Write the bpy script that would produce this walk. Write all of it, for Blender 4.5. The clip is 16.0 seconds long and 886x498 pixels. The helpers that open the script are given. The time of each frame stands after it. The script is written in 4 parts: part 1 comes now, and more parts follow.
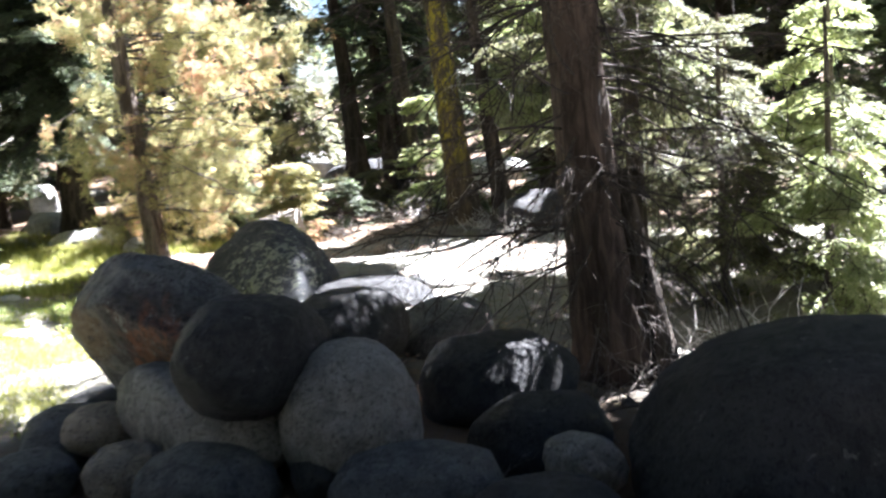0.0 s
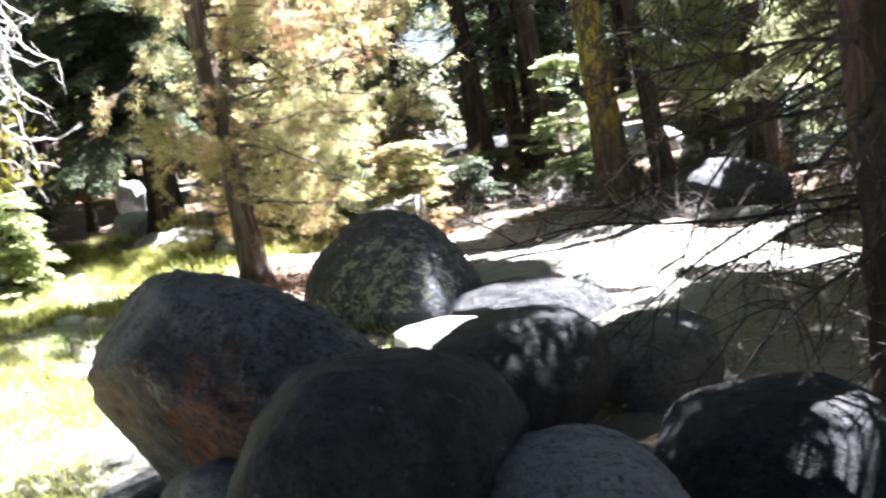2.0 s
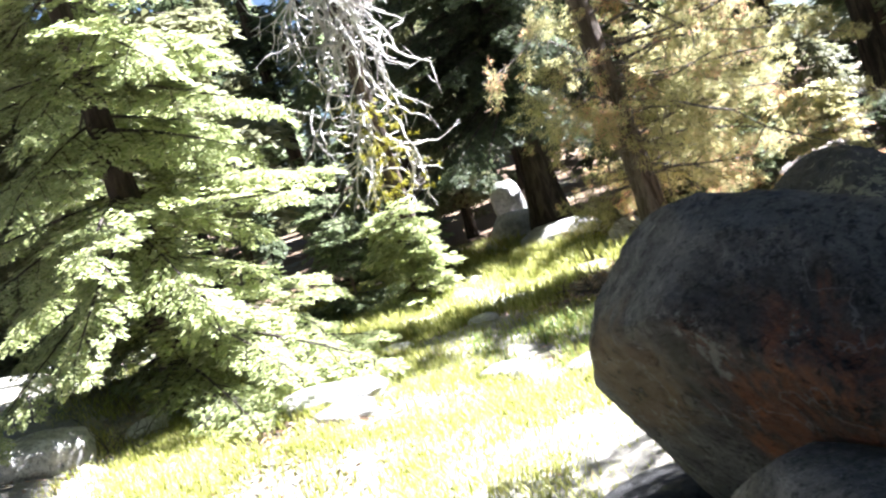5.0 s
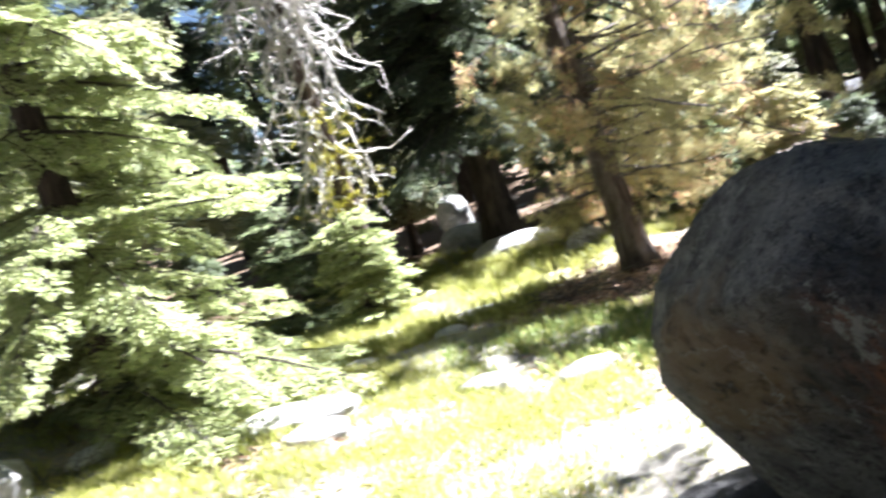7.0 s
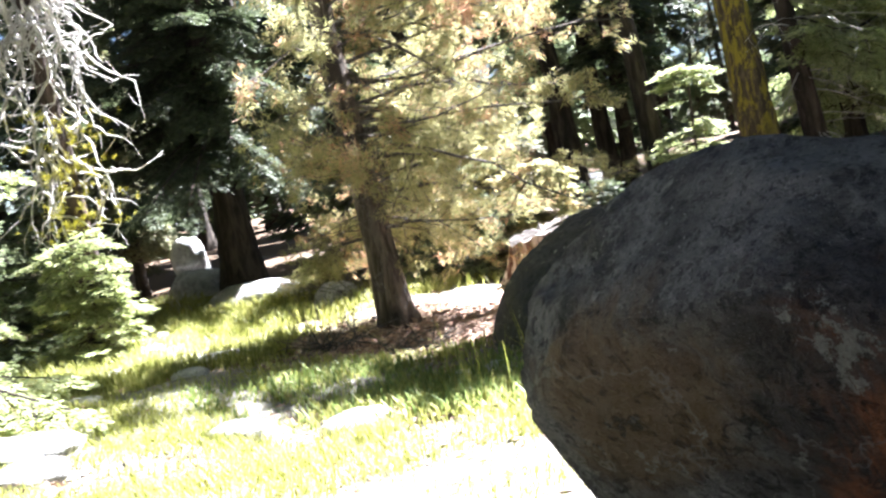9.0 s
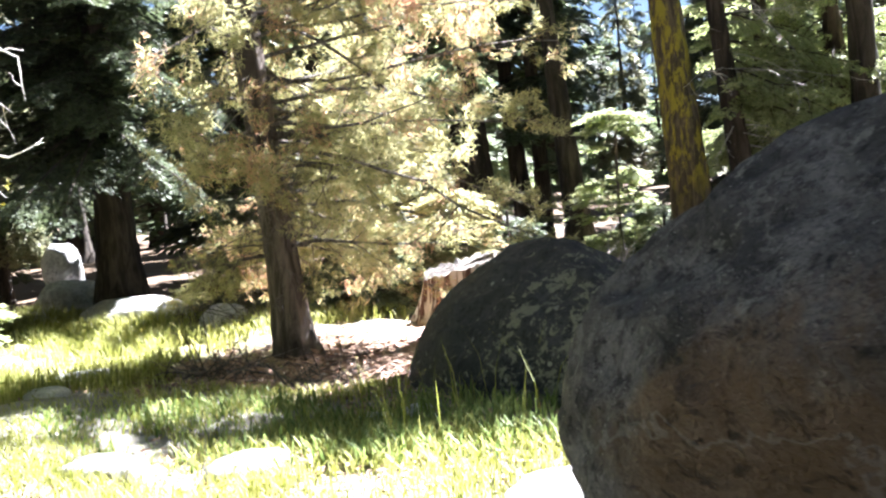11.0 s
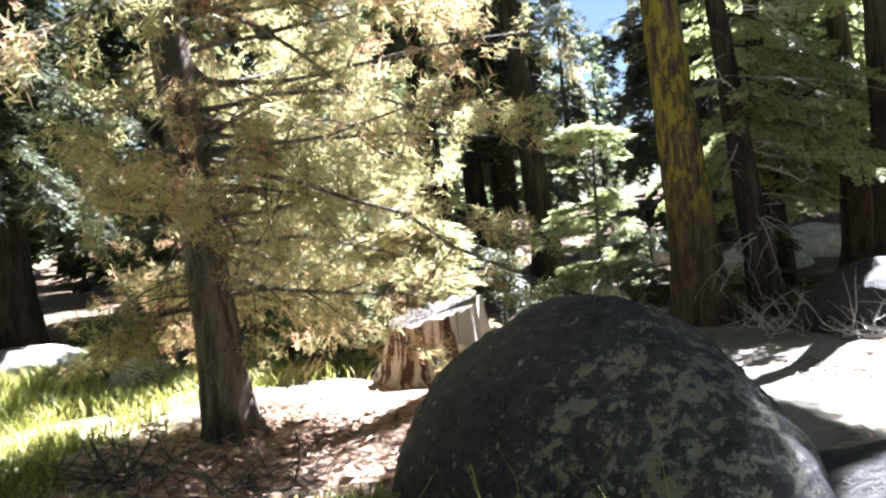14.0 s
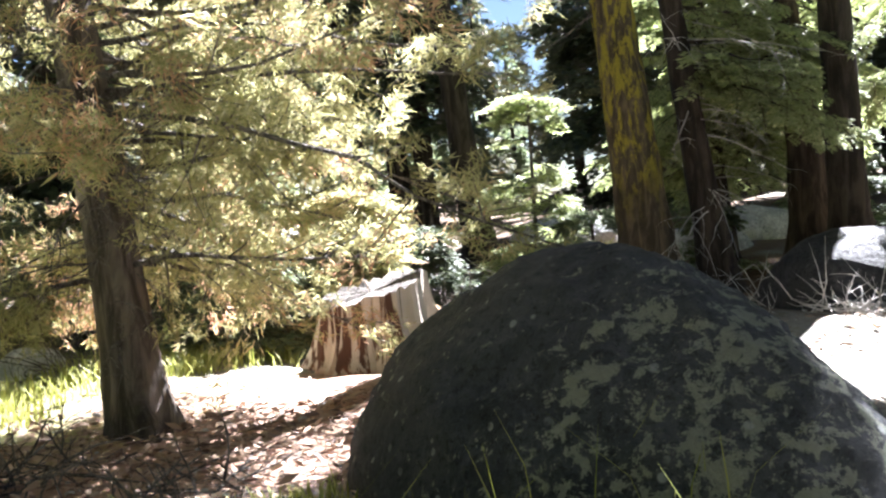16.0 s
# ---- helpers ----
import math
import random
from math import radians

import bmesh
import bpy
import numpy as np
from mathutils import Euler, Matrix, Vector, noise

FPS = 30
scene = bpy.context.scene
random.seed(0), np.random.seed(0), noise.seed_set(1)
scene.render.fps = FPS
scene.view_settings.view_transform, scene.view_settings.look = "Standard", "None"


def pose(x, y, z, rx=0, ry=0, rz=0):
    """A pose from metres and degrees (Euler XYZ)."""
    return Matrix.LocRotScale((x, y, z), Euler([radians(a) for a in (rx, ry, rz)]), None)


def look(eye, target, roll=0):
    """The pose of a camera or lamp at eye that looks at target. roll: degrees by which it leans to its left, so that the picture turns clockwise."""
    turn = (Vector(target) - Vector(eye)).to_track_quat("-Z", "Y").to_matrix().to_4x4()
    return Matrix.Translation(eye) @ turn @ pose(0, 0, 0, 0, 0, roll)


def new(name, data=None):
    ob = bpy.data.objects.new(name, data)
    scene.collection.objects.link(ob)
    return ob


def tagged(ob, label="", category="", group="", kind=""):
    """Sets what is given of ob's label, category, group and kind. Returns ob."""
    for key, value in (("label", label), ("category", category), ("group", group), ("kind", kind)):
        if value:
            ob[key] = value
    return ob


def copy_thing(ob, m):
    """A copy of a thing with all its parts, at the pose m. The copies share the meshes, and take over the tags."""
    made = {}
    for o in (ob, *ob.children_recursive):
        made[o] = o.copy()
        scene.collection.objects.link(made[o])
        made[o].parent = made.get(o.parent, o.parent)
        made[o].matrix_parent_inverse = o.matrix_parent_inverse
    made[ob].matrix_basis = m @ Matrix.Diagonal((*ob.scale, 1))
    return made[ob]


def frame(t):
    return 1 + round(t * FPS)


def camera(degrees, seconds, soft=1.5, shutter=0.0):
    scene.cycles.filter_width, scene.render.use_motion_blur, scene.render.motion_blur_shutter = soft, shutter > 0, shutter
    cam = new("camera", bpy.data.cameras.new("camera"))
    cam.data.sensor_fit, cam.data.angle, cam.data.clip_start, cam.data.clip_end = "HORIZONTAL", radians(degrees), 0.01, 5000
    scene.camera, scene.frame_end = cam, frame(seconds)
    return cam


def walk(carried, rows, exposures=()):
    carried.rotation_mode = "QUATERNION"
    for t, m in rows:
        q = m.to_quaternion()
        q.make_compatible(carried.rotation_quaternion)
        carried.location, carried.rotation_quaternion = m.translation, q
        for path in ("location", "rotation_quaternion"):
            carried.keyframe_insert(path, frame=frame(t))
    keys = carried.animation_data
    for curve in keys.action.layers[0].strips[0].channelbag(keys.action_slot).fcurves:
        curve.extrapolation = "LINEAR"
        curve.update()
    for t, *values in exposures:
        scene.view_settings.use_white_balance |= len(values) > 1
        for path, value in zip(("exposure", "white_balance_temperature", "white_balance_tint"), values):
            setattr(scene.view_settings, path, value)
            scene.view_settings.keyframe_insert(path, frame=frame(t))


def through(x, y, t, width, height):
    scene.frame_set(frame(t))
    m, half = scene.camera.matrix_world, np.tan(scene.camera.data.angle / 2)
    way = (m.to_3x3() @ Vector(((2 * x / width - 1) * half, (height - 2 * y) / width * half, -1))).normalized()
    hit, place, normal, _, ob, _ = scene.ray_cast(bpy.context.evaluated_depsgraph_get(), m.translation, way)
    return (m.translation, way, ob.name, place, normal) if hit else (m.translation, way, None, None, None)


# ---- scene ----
EXPOSURE, SKY, SUN_POWER = 3.40, 0.011, 5.0
cam = camera(46.3, 16.0, 2.3, 0.4)
PATH = [
    (0.0, 6.785, -8.974, 2.869, 81.16, 4.28, 9.39),
    (0.5, 6.450, -7.960, 2.905, 81.61, 2.51, 7.56),
    (1.0, 6.020, -6.850, 2.751, 81.25, 3.44, 8.68),
    (1.5, 5.560, -5.860, 2.530, 80.68, 4.82, 10.75),
    (2.0, 5.407, -5.435, 2.448, 80.95, 7.28, 14.97),
    (2.5, 5.348, -5.339, 2.430, 83.83, 9.63, 19.05),
    (3.0, 5.153, -5.207, 2.361, 86.49, 11.02, 22.54),
    (3.5, 4.888, -5.012, 2.204, 85.44, 12.94, 25.92),
    (4.0, 4.663, -4.809, 2.138, 84.56, 14.59, 29.57),
    (4.5, 4.314, -4.609, 2.101, 84.71, 16.22, 33.07),
    (6.8, 3.312, -4.231, 2.007, 85.44, 18.56, 32.07),
    (7.0, 3.215, -4.140, 1.965, 85.06, 17.25, 29.09),
    (7.5, 3.008, -4.072, 1.937, 84.51, 15.04, 23.51),
    (8.0, 2.722, -3.866, 1.821, 84.78, 12.95, 19.48),
    (8.5, 2.548, -3.698, 1.751, 85.05, 11.27, 16.37),
    (9.0, 2.425, -3.605, 1.729, 85.38, 9.82, 13.84),
    (9.5, 2.327, -3.420, 1.685, 85.92, 8.43, 12.00),
    (11.8, 1.713, -2.052, 1.482, 87.22, 3.71, 7.13),
    (12.0, 1.723, -1.967, 1.526, 87.13, 3.89, 7.26),
    (12.5, 1.584, -1.633, 1.712, 86.47, 4.56, 6.55),
    (13.0, 1.378, -1.245, 1.773, 86.58, 4.51, 5.62),
    (13.5, 1.240, -0.695, 1.849, 86.42, 4.30, 4.94),
    (14.0, 1.086, -0.223, 1.703, 87.59, 4.55, 3.64),
    (14.5, 0.937, 0.166, 1.568, 88.17, 4.74, 1.91),
    (15.0, 0.740, 0.405, 1.507, 88.02, 4.52, -0.54),
    (15.5, 0.647, 0.651, 1.464, 87.58, 4.39, -2.07),
    (16.0, 0.691, 0.890, 1.378, 87.34, 4.74, -1.66),
]
walk(cam, [(t, pose(*p)) for t, *p in PATH], [(t, EXPOSURE + stops, 5900, 14) for t, stops in ((0.0, 0.6), (2.5, 0.7), (4.5, 0.5), (7.0, 0.2), (8.0, 0.1), (9.5, 0.55), (11.8, 0.35), (12.5, 0.15), (15.5, 0.4), (16.0, 0.4))])

# ---- world and sun ----
SUN = Vector((0.50, 0.86, 1.27)).normalized()
world = bpy.data.worlds.new("sky")
scene.world = world
world.use_nodes = True
wn = world.node_tree
sky = wn.nodes.new("ShaderNodeTexSky")
sky.sky_type = "NISHITA"
sky.sun_disc = False
sky.sun_elevation = math.asin(SUN.z)
sky.sun_rotation = math.atan2(SUN.x, SUN.y)
sky.altitude = 2000
wn.links.new(sky.outputs[0], wn.nodes["Background"].inputs[0])
wn.nodes["Background"].inputs[1].default_value = SKY
sun = new("sun", bpy.data.lights.new("sun", "SUN"))
sun.data.energy, sun.data.angle, sun.data.color = SUN_POWER, radians(0.5), (1.0, 0.985, 0.965)
sun.matrix_world = look(tuple(SUN * 60), (0, 0, 0))


# ---- materials ----
class Mat:
    """A small builder of node materials."""

    def __init__(self, name):
        self.m = bpy.data.materials.new(name)
        self.m.use_nodes = True
        self.t = self.m.node_tree
        self.b = self.t.nodes["Principled BSDF"]
        self.b.inputs["Specular IOR Level"].default_value = 0.25
        geo = self.node("ShaderNodeNewGeometry")
        self.pos = geo.outputs["Position"]
        self.island = geo.outputs["Random Per Island"]
        self.obj = self.node("ShaderNodeTexCoord").outputs["Object"]

    def node(self, kind):
        return self.t.nodes.new(kind)

    def put(self, socket, value):
        if isinstance(value, bpy.types.NodeSocket):
            self.t.links.new(value, socket)
        else:
            socket.default_value = value

    def noise(self, at, scale, detail=6, rough=0.6, warp=0.0, squash=None):
        if squash:
            mp = self.node("ShaderNodeMapping")
            self.put(mp.inputs["Vector"], at)
            mp.inputs["Scale"].default_value = squash
            at = mp.outputs[0]
        n = self.node("ShaderNodeTexNoise")
        self.put(n.inputs["Vector"], at)
        n.inputs["Scale"].default_value = scale
        n.inputs["Detail"].default_value = detail
        n.inputs["Roughness"].default_value = rough
        n.inputs["Distortion"].default_value = warp
        return n.outputs["Fac"]

    def cells(self, at, scale, feature="F1"):
        n = self.node("ShaderNodeTexVoronoi")
        n.feature = feature
        self.put(n.inputs["Vector"], at)
        n.inputs["Scale"].default_value = scale
        return n.outputs["Distance"]

    def ramp(self, fac, a, b, lo=0.0, hi=1.0):
        n = self.node("ShaderNodeMapRange")
        n.interpolation_type = "SMOOTHSTEP"
        self.put(n.inputs["Value"], fac)
        for k, v in zip((1, 2, 3, 4), (a, b, lo, hi)):
            n.inputs[k].default_value = v
        return n.outputs[0]

    def math(self, op, a, b=0.0):
        n = self.node("ShaderNodeMath")
        n.operation = op
        self.put(n.inputs[0], a)
        self.put(n.inputs[1], b)
        return n.outputs[0]

    def mix(self, fac, a, b):
        n = self.node("ShaderNodeMix")
        n.data_type = "RGBA"
        self.put(n.inputs["Factor"], fac)
        self.put(n.inputs["A"], a if isinstance(a, bpy.types.NodeSocket) else (*a, 1))
        self.put(n.inputs["B"], b if isinstance(b, bpy.types.NodeSocket) else (*b, 1))
        return n.outputs["Result"]

    def axis(self, vec, k):
        n = self.node("ShaderNodeSeparateXYZ")
        self.put(n.inputs[0], vec)
        return n.outputs[k]

    def dist(self, vec, point, squash=(1, 1, 1)):
        n = self.node("ShaderNodeVectorMath")
        n.operation = "SUBTRACT"
        self.put(n.inputs[0], vec)
        n.inputs[1].default_value = point
        k = self.node("ShaderNodeVectorMath")
        k.operation = "MULTIPLY"
        self.put(k.inputs[0], n.outputs[0])
        k.inputs[1].default_value = squash
        r = self.node("ShaderNodeVectorMath")
        r.operation = "LENGTH"
        self.put(r.inputs[0], k.outputs[0])
        return r.outputs["Value"]

    def done(self, color, rough=0.9, bump=None, strength=0.4, depth=0.02):
        self.put(self.b.inputs["Base Color"], color if isinstance(color, bpy.types.NodeSocket) else (*color, 1))
        self.put(self.b.inputs["Roughness"], rough)
        if bump is not None:
            n = self.node("ShaderNodeBump")
            n.inputs["Strength"].default_value = strength
            n.inputs["Distance"].default_value = depth
            self.put(n.inputs["Height"], bump)
            self.put(self.b.inputs["Normal"], n.outputs[0])
        return self.m


def granite(name, light, dark, lichen=(0.30, 0.30, 0.22), much=0.55, rust=None, chips=0.0, ochre=None, patch=None, fine=5.5):
    m = Mat(name)
    p = m.pos
    big = m.ramp(m.noise(p, 1.3, 5, 0.6, 0.4), 0.35, 0.65)
    col = m.mix(big, dark, light)
    mid = m.ramp(m.noise(p, 7.0, 8, 0.7, 0.3), 0.40, 0.66)
    col = m.mix(m.math("MULTIPLY", mid, 0.7), col, tuple(c * 1.45 for c in light))
    blot = m.ramp(m.noise(p, 26.0, 6, 0.75, 0.2), 0.52, 0.62)
    col = m.mix(m.math("MULTIPLY", blot, 0.75), col, tuple(c * 0.45 for c in dark))
    streaks = m.ramp(m.noise(p, 3.2, 6, 0.7, 0.5, (1.0, 1.0, 0.22)), 0.56, 0.70)
    col = m.mix(m.math("MULTIPLY", streaks, 0.5), col, tuple(c * 0.7 for c in dark))
    grain = m.noise(p, 90, 3, 0.7)
    col = m.mix(m.ramp(grain, 0.42, 0.36, 0.0, 0.75), col, (0.035, 0.035, 0.04))
    col = m.mix(m.ramp(grain, 0.60, 0.70, 0.0, 0.5), col, tuple(min(0.6, c * 3.2) for c in light))
    if rust:
        centre, reach = rust
        d = m.dist(p, centre, (1.0, 1.0, 1.0))
        d = m.math("ADD", d, m.math("MULTIPLY", m.noise(p, 3.0, 6, 0.65, 0.6), 0.9))
        drip = m.ramp(m.noise(p, 5.0, 6, 0.7, 0.6, (1.0, 1.0, 0.35)), 0.40, 0.60)
        col = m.mix(m.ramp(d, reach + 0.75, reach + 0.45, 0, 0.75), col, (0.040, 0.032, 0.030))
        col = m.mix(m.math("MULTIPLY", drip, m.ramp(d, reach + 0.55, reach + 0.25, 0, 0.9)), col, (0.30, 0.105, 0.045))
        col = m.mix(m.ramp(m.math("ADD", d, m.math("MULTIPLY", m.noise(p, 14, 5), 0.5)), reach + 0.52, reach + 0.44, 0, 0.5), col, (0.055, 0.030, 0.020))
    if ochre:
        centre, reach = ochre
        d = m.math("ADD", m.dist(p, centre), m.math("MULTIPLY", m.noise(p, 2.6, 5, 0.6, 0.5), 0.9))
        col = m.mix(m.ramp(d, reach + 0.6, reach + 0.35, 0, 0.7), col, (0.17, 0.105, 0.05))
    if rust:
        pits = m.math("MULTIPLY", m.ramp(m.noise(p, 17.0, 6, 0.7, 0.6), 0.545, 0.63), m.ramp(m.noise(p, 3.1, 5, 0.65), 0.36, 0.54))
        col = m.mix(m.math("MULTIPLY", pits, 0.8), col, tuple(c * 0.35 for c in dark))
        vein = m.math("ABSOLUTE", m.math("SUBTRACT", m.noise(p, 1.1, 6, 0.6, 0.0), 0.5))
        col = m.mix(m.ramp(vein, 0.007, 0.002, 0, 0.3), col, tuple(c * 2.0 for c in light))
    spots = m.noise(p, fine, 9, 0.75, 0.2)
    if patch:
        spots = m.math("ADD", spots, m.ramp(m.math("ADD", m.dist(p, patch[0]), m.noise(p, 3.0, 5, 0.6)), patch[1] + 0.75, patch[1] + 0.25, 0, 0.105))
    spots = m.ramp(spots, much, much + 0.05)
    lcol = m.mix(m.noise(p, 30, 4), lichen, tuple(c * 0.6 for c in lichen))
    col = m.mix(m.math("MULTIPLY", spots, 0.8), col, lcol)
    if chips:
        cc = m.math("MULTIPLY", m.ramp(m.cells(p, 9.0), 0.22, 0.12), m.ramp(m.noise(p, 2.2, 4), 0.46, 0.56))
        col = m.mix(m.math("MULTIPLY", cc, chips), col, (0.34, 0.35, 0.34))
    h = m.math("ADD", m.math("MULTIPLY", m.noise(p, 9, 8, 0.65), 1.0), m.math("MULTIPLY", m.noise(p, 55, 5, 0.7), 0.35))
    if rust:
        h = m.math("SUBTRACT", h, m.math("MULTIPLY", pits, 0.5))
    return m.done(col, m.ramp(grain, 0.3, 0.7, 0.55, 0.8), h, 1.0, 0.11)


def bark(name, dark, light, scale=1.0, moss=None, moss_from=(0, 0)):
    m = Mat(name)
    o = m.obj
    ridges = m.noise(o, 9 * scale, 7, 0.65, 0.8, (1.0, 1.0, 0.16))
    col = m.mix(m.ramp(ridges, 0.38, 0.64), dark, light)
    col = m.mix(m.ramp(m.noise(o, 1.6, 4), 0.42, 0.66, 0, 0.45), col, tuple(c * 0.55 for c in dark))
    col = m.mix(m.ramp(m.noise(o, 40, 4, 0.7), 0.6, 0.72, 0, 0.3), col, tuple(min(1, c * 1.8) for c in light))
    if moss:
        z = m.axis(o, 2)
        k = m.math("MULTIPLY", m.ramp(m.math("ADD", z, m.math("MULTIPLY", m.noise(o, 3.5, 5), 1.4)), *moss_from), m.ramp(m.noise(o, 8, 8, 0.7, 0.3, (1, 1, 0.35)), 0.46, 0.57, 0, 0.95))
        col = m.mix(k, col, m.mix(m.noise(o, 35, 3), moss, tuple(c * 0.5 for c in moss)))
    return m.done(col, 0.95, ridges, 1.0, 0.05)


def leaves(name, a, b, through=0.45, dead=None):
    m = Mat(name)
    r = m.island
    col = m.mix(r, a, b)
    patch = m.noise(m.pos, 0.9, 4, 0.6)
    col = m.mix(m.ramp(patch, 0.40, 0.62, 0, 0.4), col, tuple(c * 0.7 for c in a))
    if dead:
        k = m.ramp(m.math("ADD", m.noise(m.pos, 0.7, 4, 0.6), m.math("MULTIPLY", r, 0.22)), 0.645, 0.77, 0, 0.9)
        col = m.mix(k, col, dead)
    m.done(col, 0.55)
    tr = m.node("ShaderNodeBsdfTranslucent")
    m.t.links.new(col, tr.inputs["Color"])
    mx = m.node("ShaderNodeMixShader")
    mx.inputs[0].default_value = through
    m.t.links.new(m.b.outputs[0], mx.inputs[1])
    m.t.links.new(tr.outputs[0], mx.inputs[2])
    m.t.links.new(mx.outputs[0], m.t.nodes["Material Output"].inputs["Surface"])
    return m.m


def earth():
    m = Mat("forest_soil")
    p = m.pos
    sand = m.mix(m.noise(p, 2.2, 8, 0.7), (0.12, 0.11, 0.09), (0.31, 0.295, 0.26))
    sand = m.mix(m.ramp(m.noise(p, 24, 6, 0.75), 0.5, 0.68, 0, 0.8), sand, (0.075, 0.06, 0.036))
    sand = m.mix(m.ramp(m.noise(p, 3.4, 9, 0.78, 0.4), 0.52, 0.64, 0, 0.75), sand, (0.13, 0.12, 0.05))
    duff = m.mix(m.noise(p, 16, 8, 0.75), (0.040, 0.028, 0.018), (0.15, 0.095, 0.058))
    y, x = m.axis(p, 1), m.axis(p, 0)
    wobble = m.math("MULTIPLY", m.math("SUBTRACT", m.noise(p, 0.5, 6, 0.65), 0.5), 7.0)
    woods = m.ramp(m.math("ADD", y, wobble), 9.8, 12.6)
    woods = m.math("MULTIPLY", woods, m.ramp(m.noise(p, 0.33, 5, 0.6), 0.68, 0.56))
    col = m.mix(woods, sand, duff)
    litter = m.mix(m.noise(p, 28, 6, 0.8), (0.17, 0.075, 0.045), (0.56, 0.39, 0.30))
    d = m.dist(p, (-0.7, 7.7, 0.0), (0.90, 0.72, 0.0))
    d = m.math("ADD", d, m.math("MULTIPLY", m.noise(p, 1.6, 6, 0.7), 1.3))
    col = m.mix(m.ramp(d, 2.3, 1.7), col, litter)
    turf = m.mix(m.noise(p, 7, 8, 0.75), (0.20, 0.20, 0.06), (0.38, 0.36, 0.16))
    g = m.dist(p, (-5.2, 9.0, 0.0), (0.25, 0.28, 0.0))
    g = m.math("ADD", g, m.math("MULTIPLY", m.noise(p, 0.9, 7, 0.7), 1.2))
    col = m.mix(m.ramp(g, 1.75, 1.35, 0, 0.75), col, turf)
    # Duff round the boulder pile; its dark colour also stands in for shade
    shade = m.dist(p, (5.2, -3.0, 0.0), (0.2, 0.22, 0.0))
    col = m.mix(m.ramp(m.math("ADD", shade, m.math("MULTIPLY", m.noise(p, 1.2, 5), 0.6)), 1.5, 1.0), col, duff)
    h = m.math("ADD", m.noise(p, 6, 8, 0.7), m.math("MULTIPLY", m.noise(p, 45, 5, 0.7), 0.4))
    return m.done(col, 0.95, h, 0.7, 0.05)


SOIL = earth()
G_GREY = granite("granite_grey", (0.135, 0.13, 0.128), (0.048, 0.049, 0.053), (0.24, 0.24, 0.21), 0.60)
G_RUST = granite("granite_rust_stained", (0.155, 0.150, 0.147), (0.038, 0.037, 0.039), (0.34, 0.34, 0.31), 0.60,
                 rust=((2.90, -1.30, 0.82), 0.50), ochre=((2.10, -0.82, 0.98), 0.30))
# Dark granite for stones in shade; part of that shade is in its colour
G_DARK_SHADE = granite("granite_dark_shade", (0.05, 0.048, 0.048), (0.018, 0.018, 0.020), (0.22, 0.22, 0.20), 0.62)
G_LICHEN = granite("granite_lichened", (0.06, 0.063, 0.07), (0.026, 0.028, 0.034), (0.34, 0.35, 0.28), 0.595, chips=0.9, patch=((1.75, 4.95, 0.35), 0.75), fine=9.0)
G_WARM = granite("granite_tan", (0.34, 0.27, 0.21), (0.18, 0.14, 0.11), (0.30, 0.28, 0.24), 0.62)
G_MID = granite("granite_grey_tan", (0.27, 0.25, 0.23), (0.13, 0.12, 0.112), (0.27, 0.26, 0.23), 0.60)
G_PALE = granite("granite_pale", (0.56, 0.55, 0.53), (0.36, 0.35, 0.33), (0.30, 0.30, 0.27), 0.60)
BARK_GREY = bark("bark_grey_brown", (0.06, 0.047, 0.04), (0.21, 0.17, 0.145))
BARK_DARK = bark("bark_dark", (0.022, 0.017, 0.014), (0.075, 0.058, 0.045))
BARK_RED = bark("bark_reddish", (0.035, 0.025, 0.02), (0.105, 0.075, 0.06))
BARK_MOSS = bark("bark_mossy", (0.035, 0.028, 0.02), (0.11, 0.085, 0.055), 1.0, (0.29, 0.245, 0.03), (1.6, 2.6))
WOOD_DEAD = bark("dead_wood_silver", (0.36, 0.34, 0.32), (0.66, 0.63, 0.60), 2.0)
WOOD_TWIG = bark("twig_grey", (0.07, 0.06, 0.05), (0.24, 0.21, 0.19), 3.0)
WOOD_TWIG_DARK = bark("twig_dark", (0.03, 0.024, 0.02), (0.10, 0.08, 0.065), 3.0)
# Fir needles toned for sunlit and shaded trees; the light is in the colour
N_SUNLIT = leaves("fir_needles_sunlit", (0.26, 0.31, 0.12), (0.50, 0.52, 0.28), 0.58)
N_SHADE = leaves("fir_needles_shade", (0.045, 0.062, 0.03), (0.125, 0.15, 0.075), 0.45)
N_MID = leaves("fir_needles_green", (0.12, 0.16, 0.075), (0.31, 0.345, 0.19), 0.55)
N_PINE = leaves("pine_needles_yellowing", (0.28, 0.28, 0.115), (0.60, 0.55, 0.30), 0.6, dead=(0.52, 0.28, 0.18))
N_OLIVE = leaves("pine_needles_olive", (0.105, 0.115, 0.05), (0.26, 0.25, 0.14), 0.5)
N_LITTER = leaves("litter_mix", (0.11, 0.055, 0.035), (0.50, 0.36, 0.26), 0.05)
GRASS_M = leaves("grass_yellow_green", (0.19, 0.215, 0.035), (0.50, 0.48, 0.17), 0.45)
GRASS_G = leaves("grass_green", (0.11, 0.17, 0.04), (0.30, 0.36, 0.12), 0.45)
LICHEN_Y = leaves("wolf_lichen", (0.30, 0.28, 0.02), (0.45, 0.40, 0.04), 0.2)


